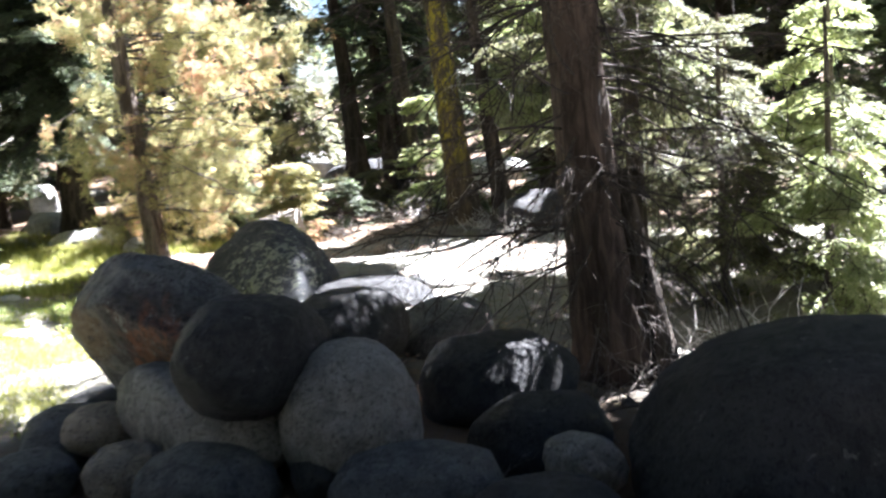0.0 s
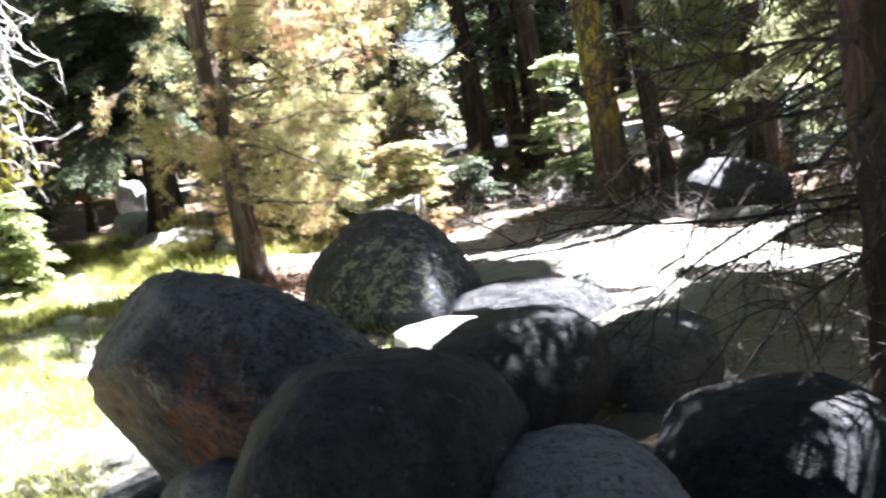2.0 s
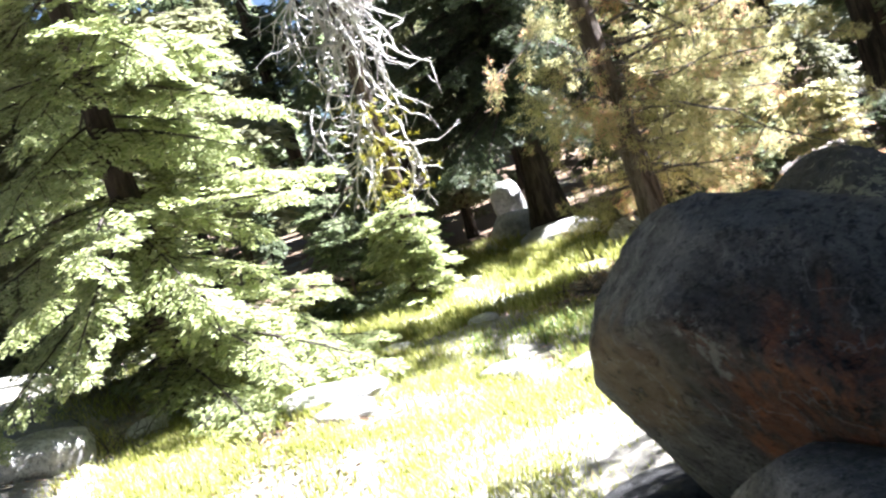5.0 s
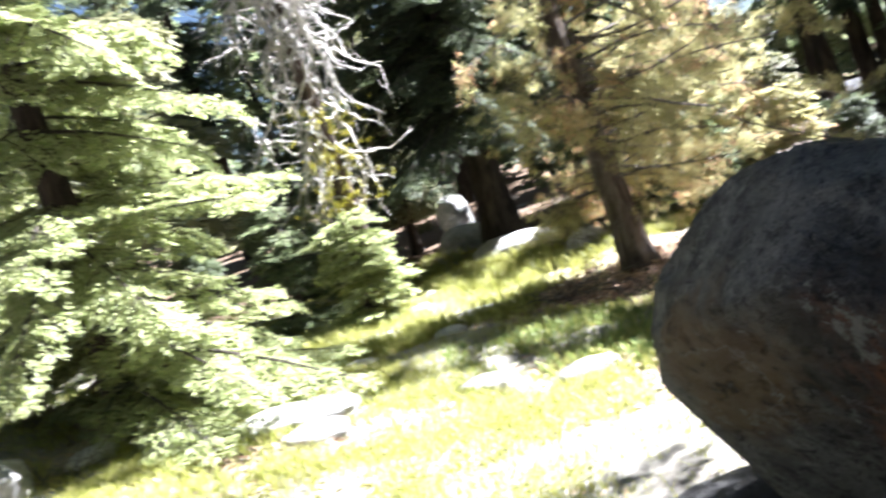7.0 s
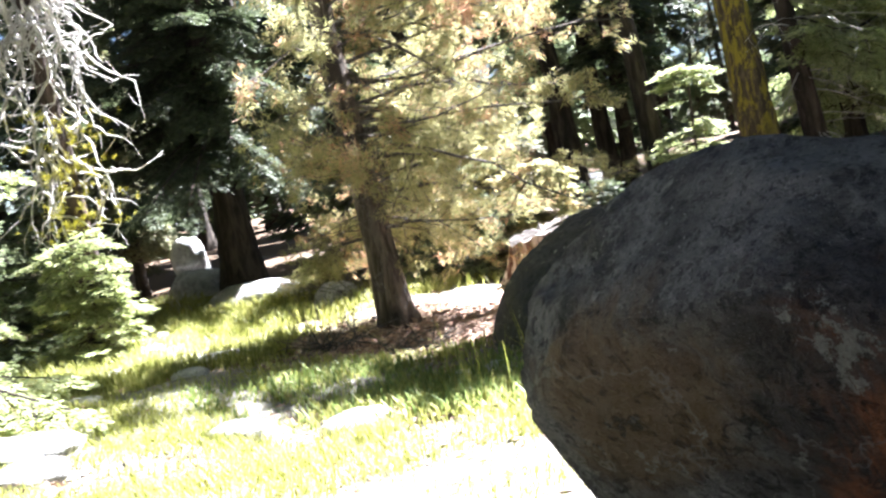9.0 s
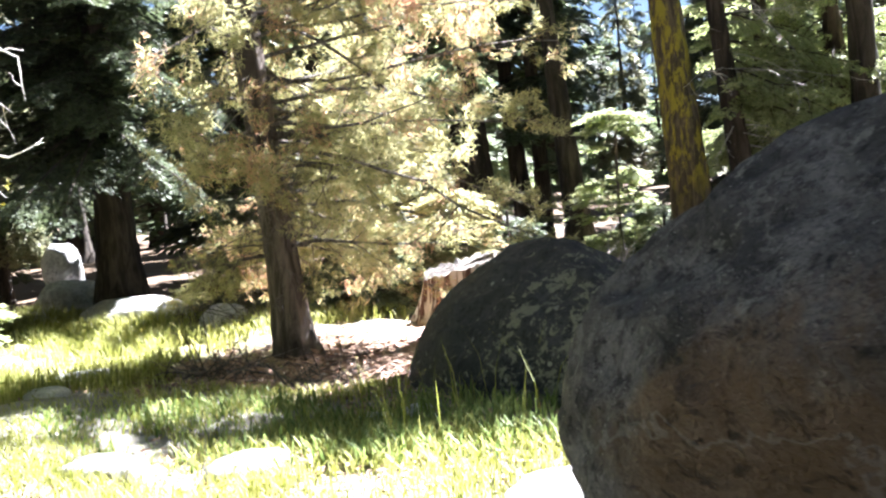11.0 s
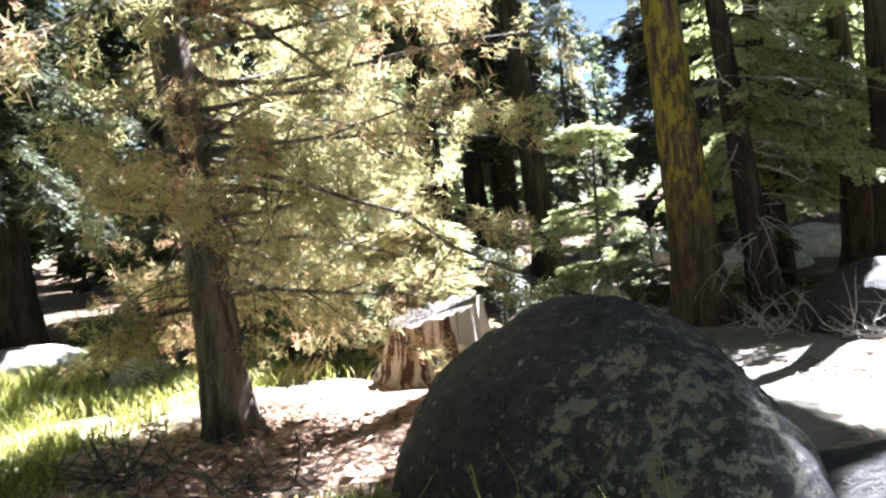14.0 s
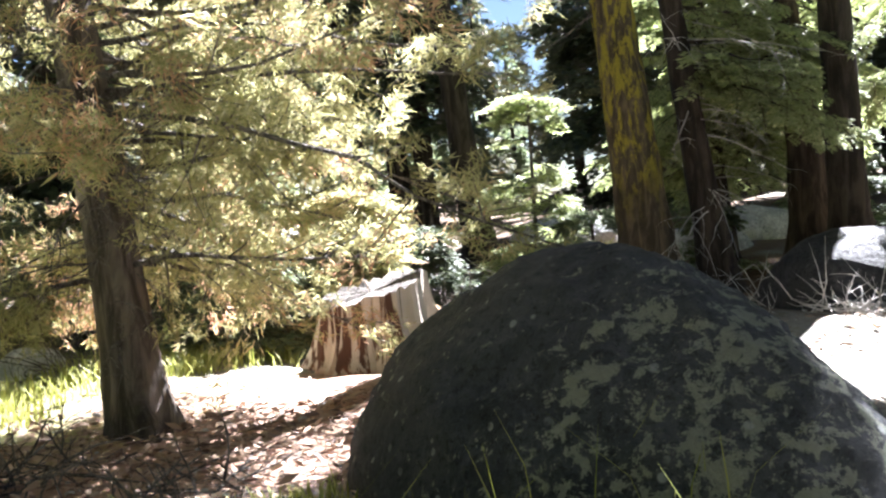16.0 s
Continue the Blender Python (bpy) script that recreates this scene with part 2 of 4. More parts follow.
# ---- mesh helpers ----
def mesh_of(name, verts, faces, mat, smooth=False):
    """A mesh from arrays of vertices (n, 3) and equal-sided faces (m, 3 or 4)."""
    verts, faces = np.asarray(verts, np.float32), np.asarray(faces, np.int32)
    me = bpy.data.meshes.new(name)
    n, k = faces.shape
    me.vertices.add(len(verts))
    me.vertices.foreach_set("co", verts.ravel())
    me.loops.add(n * k)
    me.loops.foreach_set("vertex_index", faces.ravel())
    me.polygons.add(n)
    me.polygons.foreach_set("loop_start", np.arange(0, n * k, k, dtype=np.int32))
    me.polygons.foreach_set("use_smooth", np.full(n, smooth))
    me.update(calc_edges=True)
    me.validate()
    me.materials.append(mat)
    return me


def part(name, me, parent, label=""):
    ob = new(name, me)
    ob.parent = parent
    return tagged(ob, label)


def root(name, at, label, category, group=""):
    ob = new(name)
    ob.location = at
    ob.empty_display_size = 0.2
    return tagged(ob, label, category, group)


def smooth01(v, a, b):
    s = np.clip((np.asarray(v, float) - a) / (b - a), 0, 1)
    return s * s * (3 - 2 * s)


def height(x, y):
    """The ground's height."""
    x, y = np.asarray(x, float), np.asarray(y, float)
    z = 0.035 * np.clip(y - 11, 0, 40) * smooth01(y, 11, 18)
    z = z + 1.15 * smooth01(-y, 2.6, 7.6) * smooth01(x, 1.0, 4.5) + 0.25 * smooth01(-y, 2.0, 4.5)
    z = z + 0.11 * np.clip(-x - 1.0, 0, 8) * smooth01(-y, -7.5, -3.0)
    z = z - 0.25 * smooth01(x, 4.2, 6.0) * smooth01(-y, -6, -2.5) * smooth01(y, -3.5, -1.0)
    z = z + 0.05 * np.sin(x * 1.3 + 0.7 * y) * np.cos(y * 0.9 - 0.4 * x) + 0.03 * np.sin(2.9 * x + 1.1) * np.sin(2.3 * y + x)
    return z


def hz(x, y):
    return float(height(x, y))


def build_ground():
    n = 300
    u = np.linspace(-1, 1, n)
    w = 9.0 * u + 420 * np.sign(u) * np.abs(u) ** 7 + 14 * u ** 3
    gx, gy = np.meshgrid(w, w + 4.0)
    gz = height(gx, gy)
    near = np.exp(-((gx / 25) ** 2 + ((gy - 4) / 25) ** 2))
    for k, (f, a) in enumerate(((0.9, 0.05), (2.6, 0.022), (6.1, 0.010))):
        gz = gz + near * a * (np.sin(f * gx + 1.7 * k + 1.3 * np.sin(f * 0.7 * gy)) * np.sin(f * 1.13 * gy + 0.9 * np.cos(f * 0.6 * gx + k)))
    v = np.stack([gx, gy, gz], -1).reshape(-1, 3)
    i = np.arange(n * n).reshape(n, n)
    f = np.stack([i[:-1, :-1], i[:-1, 1:], i[1:, 1:], i[1:, :-1]], -1).reshape(-1, 4)
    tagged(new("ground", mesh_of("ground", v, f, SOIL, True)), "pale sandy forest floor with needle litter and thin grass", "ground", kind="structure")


build_ground()


# ---- boulders ----
def boulder_mesh(name, radii, mat, seed, power=2.3, rough=0.10, cuts=(), level=5, pits=(), facets=7):
    bm = bmesh.new()
    bmesh.ops.create_icosphere(bm, subdivisions=level, radius=1.0)
    off = Vector((seed * 7.31, seed * 3.17, seed * 5.77))
    size = (radii[0] * radii[1] * radii[2]) ** (1 / 3)
    rs = random.Random(seed)
    planes = list(cuts)
    for _ in range(facets):
        q = Vector((rs.gauss(0, 1), rs.gauss(0, 1), rs.gauss(0.2, 0.8))).normalized()
        support = math.sqrt((q.x * radii[0]) ** 2 + (q.y * radii[1]) ** 2 + (q.z * radii[2]) ** 2)
        planes.append((*q, support * rs.uniform(0.90, 0.97)))
    for v in bm.verts:
        d = v.co.normalized()
        r = (abs(d.x) ** power + abs(d.y) ** power + abs(d.z) ** power) ** (-1 / power)
        r *= 1 + rough * noise.noise(d * 1.4 + off) + rough * 0.5 * noise.noise(d * 3.1 + off) + rough * 0.16 * noise.noise(d * 8 + off)
        if level > 5:
            r += 0.035 * (0.35 - abs(noise.noise(d * 3.7 + off * 1.3))) + 0.018 * (0.3 - abs(noise.noise(d * 9.5 - off)))
        r += 0.012 / size * noise.noise(d * 22 + off) + 0.03 * min(0, noise.noise(d * 4.3 - off) + 0.25)
        c = Vector((d.x * r * radii[0], d.y * r * radii[1], d.z * r * radii[2]))
        for nx, ny, nz, lim in planes:
            nn = Vector((nx, ny, nz)).normalized()
            over = c.dot(nn) - lim
            if over > 0:
                c -= nn * over * (0.80 + 0.15 * noise.noise(c * 3 + off))
        for px, py, pz, pr, deep in pits:
            q = Vector((px, py, pz))
            dd = (c - q).length
            if dd < pr:
                c -= d * deep * (1 - (dd / pr) ** 2) ** 2
        v.co = c
    for f in bm.faces:
        f.smooth = True
    me = bpy.data.meshes.new(name)
    bm.to_mesh(me)
    bm.free()
    me.materials.append(mat)
    return me


def boulder(at, radii, yaw, mat, seed, label, name="boulder", group="boulder pile", tilt=(0, 0), **shape):
    ob = new(name, boulder_mesh(name, radii, mat, seed, **shape))
    ob.matrix_world = pose(*at, tilt[0], tilt[1], yaw)
    return tagged(ob, label, "boulder", group)


boulder((1.44, 5.86, -0.11), (1.78, 1.10, 1.26), -57.4, G_LICHEN, 3, "dark grey granite boulder with pale green lichen patches", power=1.62, rough=0.05, tilt=(1.5, -1.8), facets=4, level=6)
boulder((3.32, -0.55, 0.30), (1.74, 0.68, 1.16), -15.7, G_RUST, 8, "large grey granite boulder with rust-stained overhanging face", power=2.25, rough=0.06, tilt=(34.2, 29.0), facets=5, level=6,
        cuts=((0.041, -0.999, 0.021, 0.323), (-0.698, -0.249, 0.672, 1.460)),
        pits=((-1.166, -0.328, 0.644, 0.10, 0.09), (-0.584, -0.338, 1.221, 0.22, 0.05)))
boulder((4.02, -1.81, 1.00), (0.45, 0.71, 0.47), -19.3, G_DARK_SHADE, 12, "rounded dark grey boulder resting on top of the pile", power=2.3, rough=0.05, tilt=(-7.2, 0.6), facets=4)
boulder((3.88, 1.12, 0.43), (0.56, 0.86, 0.48), -19.3, G_DARK_SHADE, 15, "dark brownish rounded boulder behind the pile", power=2.2, rough=0.06, facets=5)
boulder((4.66, 2.63, 0.04), (0.57, 0.92, 0.41), -8, G_GREY, 17, "mid-grey rounded boulder under fir twigs", power=2.2, rough=0.06, facets=5)
boulder((3.40, -1.45, 0.44), (1.00, 0.42, 0.37), -34.3, G_MID, 21, "cracked grey-tan boulder wedged below the pile", power=2.6, rough=0.07, tilt=(-1.8, 3.8), facets=5)
boulder((4.70, -1.71, 0.43), (0.54, 0.58, 0.63), 19.7, G_MID, 23, "rounded grey boulder with pale lower half", power=2.2, rough=0.05, facets=4)
boulder((5.55, 0.35, 0.10), (0.75, 0.70, 0.50), 30, G_DARK_SHADE, 25, "dark shaded boulder among dead fir twigs", power=2.2, rough=0.08)
boulder((8.28, -1.51, 0.02), (1.50, 1.29, 1.01), 10.6, G_DARK_SHADE, 29, "huge black-shaded rounded granite boulder", power=2.3, rough=0.05)
boulder((2.42, -1.20, 0.26), (0.36, 0.26, 0.22), 35, G_WARM, 31, "small tan stone with orange underside", power=2.4, rough=0.09, level=4)
boulder((1.95, -1.00, 0.08), (0.40, 0.46, 0.30), 10, G_GREY, 33, "bluish grey stone at the foot of the pile", power=2.4, rough=0.09, level=4)
boulder((1.75, 0.15, 0.05), (0.45, 0.35, 0.18), 40, G_DARK_SHADE, 45, "flat dark stone behind the foot of the pile", power=2.4, rough=0.09, level=4)
boulder((3.72, -2.25, 0.14), (0.55, 0.42, 0.30), -10, G_GREY, 35, "low bluish grey boulder in shade", power=2.4, rough=0.08, level=4)
boulder((2.95, -1.85, 0.10), (0.36, 0.32, 0.24), 25, G_WARM, 46, "brown-grey stone in shade", power=2.4, rough=0.09, level=4)
boulder((4.56, -2.10, 0.18), (0.23, 0.22, 0.20), 0, G_DARK_SHADE, 37, "small dark rounded stone between boulders", power=2.2, rough=0.06, level=4)
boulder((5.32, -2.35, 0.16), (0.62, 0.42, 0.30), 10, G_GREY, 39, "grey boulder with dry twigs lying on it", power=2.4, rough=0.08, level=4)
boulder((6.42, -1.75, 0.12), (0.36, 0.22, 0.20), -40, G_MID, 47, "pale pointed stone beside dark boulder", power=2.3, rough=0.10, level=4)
boulder((6.05, -0.85, 0.02), (0.60, 0.50, 0.36), 20, G_DARK_SHADE, 48, "dark stone half buried in duff", power=2.3, rough=0.09, level=4)
boulder((6.25, -2.75, 0.16), (0.50, 0.36, 0.22), 0, G_DARK_SHADE, 49, "dark flat stone in shade", power=2.3, rough=0.09, level=4)
boulder((2.05, -1.85, 0.05), (0.42, 0.36, 0.22), 20, G_GREY, 43, "low grey stone at the edge of shade", power=2.3, rough=0.08, level=4)

# ---- foliage and wood ----
rng = np.random.default_rng(5)


def tubes(paths, sides=5):
    """Round sticks along paths; a path is (points (n, 3), radii (n,))."""
    vs, fs, base = [], [], 0
    ang = np.linspace(0, 2 * np.pi, sides, endpoint=False)
    for pts, rad in paths:
        pts, rad = np.asarray(pts, float), np.asarray(rad, float)
        n = len(pts)
        tan = np.gradient(pts, axis=0)
        tan /= np.linalg.norm(tan, axis=1, keepdims=True) + 1e-9
        ref = np.array([0.31, 0.27, 0.91]) if abs(tan[0, 2]) < 0.8 else np.array([0.9, 0.3, 0.1])
        a = np.cross(tan, ref)
        a /= np.linalg.norm(a, axis=1, keepdims=True) + 1e-9
        b = np.cross(tan, a)
        ring = pts[:, None, :] + rad[:, None, None] * (np.cos(ang)[None, :, None] * a[:, None, :] + np.sin(ang)[None, :, None] * b[:, None, :])
        vs.append(ring.reshape(-1, 3))
        i = base + np.arange(n * sides).reshape(n, sides)
        j = np.roll(i, -1, axis=1)
        fs.append(np.stack([i[:-1], j[:-1], j[1:], i[1:]], -1).reshape(-1, 4))
        base += n * sides
    return np.concatenate(vs), np.concatenate(fs)


def trunk_mesh(name, tall, r0, r1, mat, seed, lean=(0, 0), flare=0.5, knots=0.05, sides=26):
    n = max(18, int(tall * 5))
    z = np.linspace(0, 1, n) ** 1.25 * (tall + 0.4) - 0.4
    t = np.clip(z / tall, 0, 1)
    r = r0 * (1 - t) + r1 * t + r0 * flare * np.exp(-np.clip(z, 0, None) / (r0 * 1.6 + 0.05))
    ang = np.linspace(0, 2 * np.pi, sides, endpoint=False)
    rg = np.random.default_rng(seed)
    ph = rg.uniform(0, 6, 6)
    bump = 1 + knots * (np.sin(3 * ang[None] + ph[0] + 0.5 * z[:, None]) + 0.7 * np.sin(7 * ang[None] + ph[1] - 1.1 * z[:, None])) + 0.035 * rg.standard_normal((n, sides))
    bump += 0.16 * np.exp(-np.clip(z, 0, None)[:, None] / (r0 * 1.3)) * np.sin(5 * ang[None] + ph[2])
    x = lean[0] * z + 0.04 * np.sin(0.5 * z + ph[3])
    y = lean[1] * z + 0.04 * np.sin(0.6 * z + ph[4])
    v = np.stack([x[:, None] + r[:, None] * bump * np.cos(ang), y[:, None] + r[:, None] * bump * np.sin(ang), np.repeat(z[:, None], sides, 1)], -1).reshape(-1, 3)
    i = np.arange(n * sides).reshape(n, sides)
    j = np.roll(i, -1, axis=1)
    f = np.stack([i[:-1], j[:-1], j[1:], i[1:]], -1).reshape(-1, 4)
    return mesh_of(name, v, f, mat, True)


def blades(origin, along, width, flat, pinch=0.35):
    """Needle clumps: one kite of four corners for each origin and direction."""
    side = np.cross(along, flat)
    side /= np.linalg.norm(side, axis=1, keepdims=True) + 1e-9
    w = np.asarray(width).reshape(-1, 1)
    v = np.stack([origin, origin + along * pinch + side * w, origin + along, origin + along * pinch - side * w], 1).reshape(-1, 3)
    f = np.arange(len(v)).reshape(-1, 4)
    return v, f


def frond(seed, sides=9, per=6, leaf=0.075, fat=0.020, droop=0.25, spread=0.42):
    """A flat fir spray of length 1 along +x: kites and the twigs that carry them."""
    rg = np.random.default_rng(seed)
    o, a, tw = [], [], []
    s = np.linspace(0, 1, 7)
    tw.append((np.stack([s, 0 * s, -droop * s ** 2], 1), 0.011 * (1 - 0.8 * s)))
    for k in range(sides):
        u = 0.12 + 0.86 * (k + rg.uniform(-0.3, 0.3)) / sides
        for sg in (-1, 1):
            ln = spread * (1.05 - u) ** 0.7 * rg.uniform(0.7, 1.15) + 0.05
            dr = np.array([0.75, sg * 1.0, rg.uniform(-0.25, 0.15)])
            dr /= np.linalg.norm(dr)
            st = np.array([u, 0, -droop * u * u])
            q = np.linspace(0, 1, 4)[:, None]
            pts = st + dr * ln * q + np.array([0, 0, -0.25 * ln]) * q ** 2
            tw.append((pts, 0.0045 * (1.1 - q[:, 0])))
            m = max(2, int(per * ln / spread + 1))
            for w in (np.arange(m) + 0.7) / m:
                p = st + dr * ln * w + np.array([0, 0, -0.25 * ln]) * w ** 2
                for sd in (-1, 1):
                    d = dr * 0.8 + np.array([-dr[1], dr[0], 0]) * sd * 0.75 + np.array([0, 0, rg.uniform(-0.35, 0.35)])
                    o.append(p)
                    a.append(d / np.linalg.norm(d) * leaf * rg.uniform(0.7, 1.3))
            o.append(st + dr * ln * 0.92)
            a.append(dr * leaf * 1.3)
    o, a = np.array(o), np.array(a)
    fl = np.tile([0, 0, 1.0], (len(o), 1)) + rg.normal(0, 0.35, (len(o), 3))
    v, f = blades(o, a, np.full(len(o), fat), fl)
    tv, tf = tubes(tw, 3)
    return v, f, tv, tf


def tuft(seed, count=14, ln=0.13, fat=0.007):
    """A pine shoot: needles that burst from one point, towards +x."""
    rg = np.random.default_rng(seed)
    d = rg.normal(0, 0.75, (count, 3)) + np.array([0.75, 0, 0.1])
    d /= np.linalg.norm(d, axis=1, keepdims=True)
    v, f = blades(np.zeros((count, 3)) + rg.normal(0, 0.03, (count, 3)), d * ln * rg.uniform(0.7, 1.2, (count, 1)), np.full(count, fat), rg.normal(0, 1, (count, 3)))
    return v, f


def frames_of(dirs, up, scale):
    """Rotations that carry +x to dirs, with z near up, times scale."""
    x = dirs / (np.linalg.norm(dirs, axis=1, keepdims=True) + 1e-9)
    y = np.cross(np.broadcast_to(up, x.shape), x)
    y /= np.linalg.norm(y, axis=1, keepdims=True) + 1e-9
    z = np.cross(x, y)
    return np.stack([x, y, z], 2) * np.asarray(scale).reshape(-1, 1, 1)


def scatter(v, f, rot, at):
    """Copies of one template at many places, as one array."""
    n, k = len(at), len(v)
    vv = np.einsum("nij,kj->nki", rot, v) + at[:, None, :]
    ff = f[None] + (np.arange(n) * k)[:, None, None]
    return vv.reshape(-1, 3), ff.reshape(-1, f.shape[1])


def join(pieces):
    vs, fs, base = [], [], 0
    for v, f in pieces:
        vs.append(v)
        fs.append(f + base)
        base += len(v)
    return np.concatenate(vs), np.concatenate(fs)


FRONDS = [frond(k, 7, 5, 0.13, 0.034, 0.25, 0.45) for k in range(3)]
FRONDS_FAR = [frond(20 + k, 4, 2, 0.26, 0.07, 0.3, 0.5) for k in range(3)]
TUFTS = [tuft(40 + k, 16, 0.085, 0.0048) for k in range(3)]
TUFTS_FAR = [tuft(50 + k, 9, 0.20, 0.016) for k in range(3)]


def fir(name, at, tall, r0, label, crown=(1.0, 1.0), reach=2.4, count=110, lean=(0, 0), seed=1, bark_m=None, needle=None, far=False,
        sag=0.35, group="", taper=0.85, sector=None, flare=0.5, cut=None, spray=None):
    """A conifer: trunk, limbs and a crown of flat sprays. crown: where the limbs begin, and the share of the height that they fill."""
    rg = np.random.default_rng(seed)
    base = root(name, at, label, "tree", group)
    top = cut or tall
    part("trunk", trunk_mesh("trunk", top, r0, max(0.02, r0 * (1 - 0.93 * top / tall)), bark_m or BARK_DARK, seed, lean, flare), base)
    z = crown[0] + (tall * crown[1] - crown[0]) * rg.uniform(0, 1, count) ** 1.1
    z = np.minimum(z, top * 0.995)
    az = rg.uniform(0, 2 * np.pi, count) if sector is None else rg.uniform(radians(sector[0]), radians(sector[1]), count)
    ln = reach * (1 - taper * (z - crown[0]) / (tall - crown[0])) * rg.uniform(0.6, 1.12, count)
    start = np.stack([lean[0] * z, lean[1] * z, z], 1)
    rise = rg.uniform(-0.25, 0.25, count) - sag * 0.5
    d = np.stack([np.cos(az), np.sin(az), rise], 1)
    fronds = FRONDS_FAR if far else FRONDS
    size = spray or (1.0 if far else 0.62)
    step = size * (0.50 if far else 0.42)
    o, dd, sc = [], [], []
    for k in range(count):
        m = max(1, int(ln[k] / step))
        for q in range(m):
            u = (q + 0.9) / (m + 0.4)
            p = start[k] + d[k] * ln[k] * u - np.array([0, 0, sag * 0.45 * ln[k] * u * u])
            for turn in ((0.85, -0.85) if q < m - 1 else (0.0, 0.8, -0.8)):
                turn = turn + rg.normal(0, 0.15)
                c, s = math.cos(turn), math.sin(turn)
                o.append(p)
                dd.append((d[k, 0] * c - d[k, 1] * s, d[k, 0] * s + d[k, 1] * c, d[k, 2] - sag * u + rg.normal(0, 0.12)))
                sc.append(size * rg.uniform(0.7, 1.2) * (1.15 - 0.5 * u))
    o, dd, sc = np.array(o), np.array(dd), np.array(sc)
    leaf, wood = [], []
    for k in range(3):
        sel = np.arange(len(o)) % 3 == k
        v, f, tv, tf = fronds[k]
        R = frames_of(dd[sel], np.array([0, 0, 1.0]), sc[sel])
        leaf.append(scatter(v, f, R, o[sel]))
        if not far:
            wood.append(scatter(tv, tf, R, o[sel]))
    s = np.linspace(0, 1, 5)
    stems = [(start[k] + d[k] * ln[k] * s[:, None] - np.array([0, 0, 1]) * (sag * 0.45 * ln[k] * s * s)[:, None], (0.010 + 0.007 * ln[k]) * (1.05 - 0.85 * s)) for k in range(count)]
    wood.append(tubes(stems, 4))
    part("crown", mesh_of("crown", *join(leaf), needle or N_SHADE), base)
    tagged(part("branchwork", mesh_of("branchwork", *join(wood), WOOD_TWIG_DARK), base), kind="stuff")
    return base


def snaky(rg, start, d, length, r, n=7, wander=0.25, fall=0.0, bend=None):
    pts, p, v = [np.array(start, float)], np.array(start, float), np.array(d, float)
    for _ in range(n - 1):
        v = v + rg.normal(0, wander, 3) + np.array([0, 0, -fall])
        v /= np.linalg.norm(v)
        p = p + v * length / (n - 1)
        pts.append(p.copy())
    return np.array(pts), np.linspace(r, r * 0.25, n)


def bare_limbs(rg, origin_z, count, reach, lean, drop=0.2, twig=5, r=0.02, sector=(0, 360), sub=0.45):
    """Dead limbs with side twigs round a trunk that stands at the origin: a list of paths for each limb."""
    every = []
    for _ in range(count):
        out = []
        every.append(out)
        z = rg.uniform(*origin_z)
        a = radians(rg.uniform(*sector))
        ln = reach * rg.uniform(0.5, 1.1)
        main = snaky(rg, (lean[0] * z, lean[1] * z, z), (math.cos(a), math.sin(a), rg.uniform(-0.35, 0.15)), ln, r * rg.uniform(0.6, 1.2), 9, 0.10, drop * 0.18)
        out.append(main)
        for _ in range(twig):
            k = rg.integers(2, 8)
            tv = main[0][k] - main[0][k - 1]
            tv = tv / np.linalg.norm(tv) + rg.normal(0, 0.6, 3)
            side = snaky(rg, main[0][k], tv / np.linalg.norm(tv), ln * sub * rg.uniform(0.4, 1.0), r * 0.38, 6, 0.22, drop * 0.3)
            out.append(side)
            for _ in range(2):
                q = rg.integers(1, 5)
                tw = rg.normal(0, 1, 3) + np.array([0, 0, -drop])
                out.append(snaky(rg, side[0][q], tw / np.linalg.norm(tw), ln * sub * 0.4 * rg.uniform(0.4, 1), r * 0.22, 4, 0.25, drop * 0.3))
    return every


def dead_limbs(parent, limbs, mat, sides=4, name="dead_limb", label="bare grey dead limb"):
    for paths in limbs:
        part(name, mesh_of(name, *tubes(paths, sides), mat), parent, label)


def place(x, y, sink=0.0):
    return (x, y, hz(x, y) - sink)


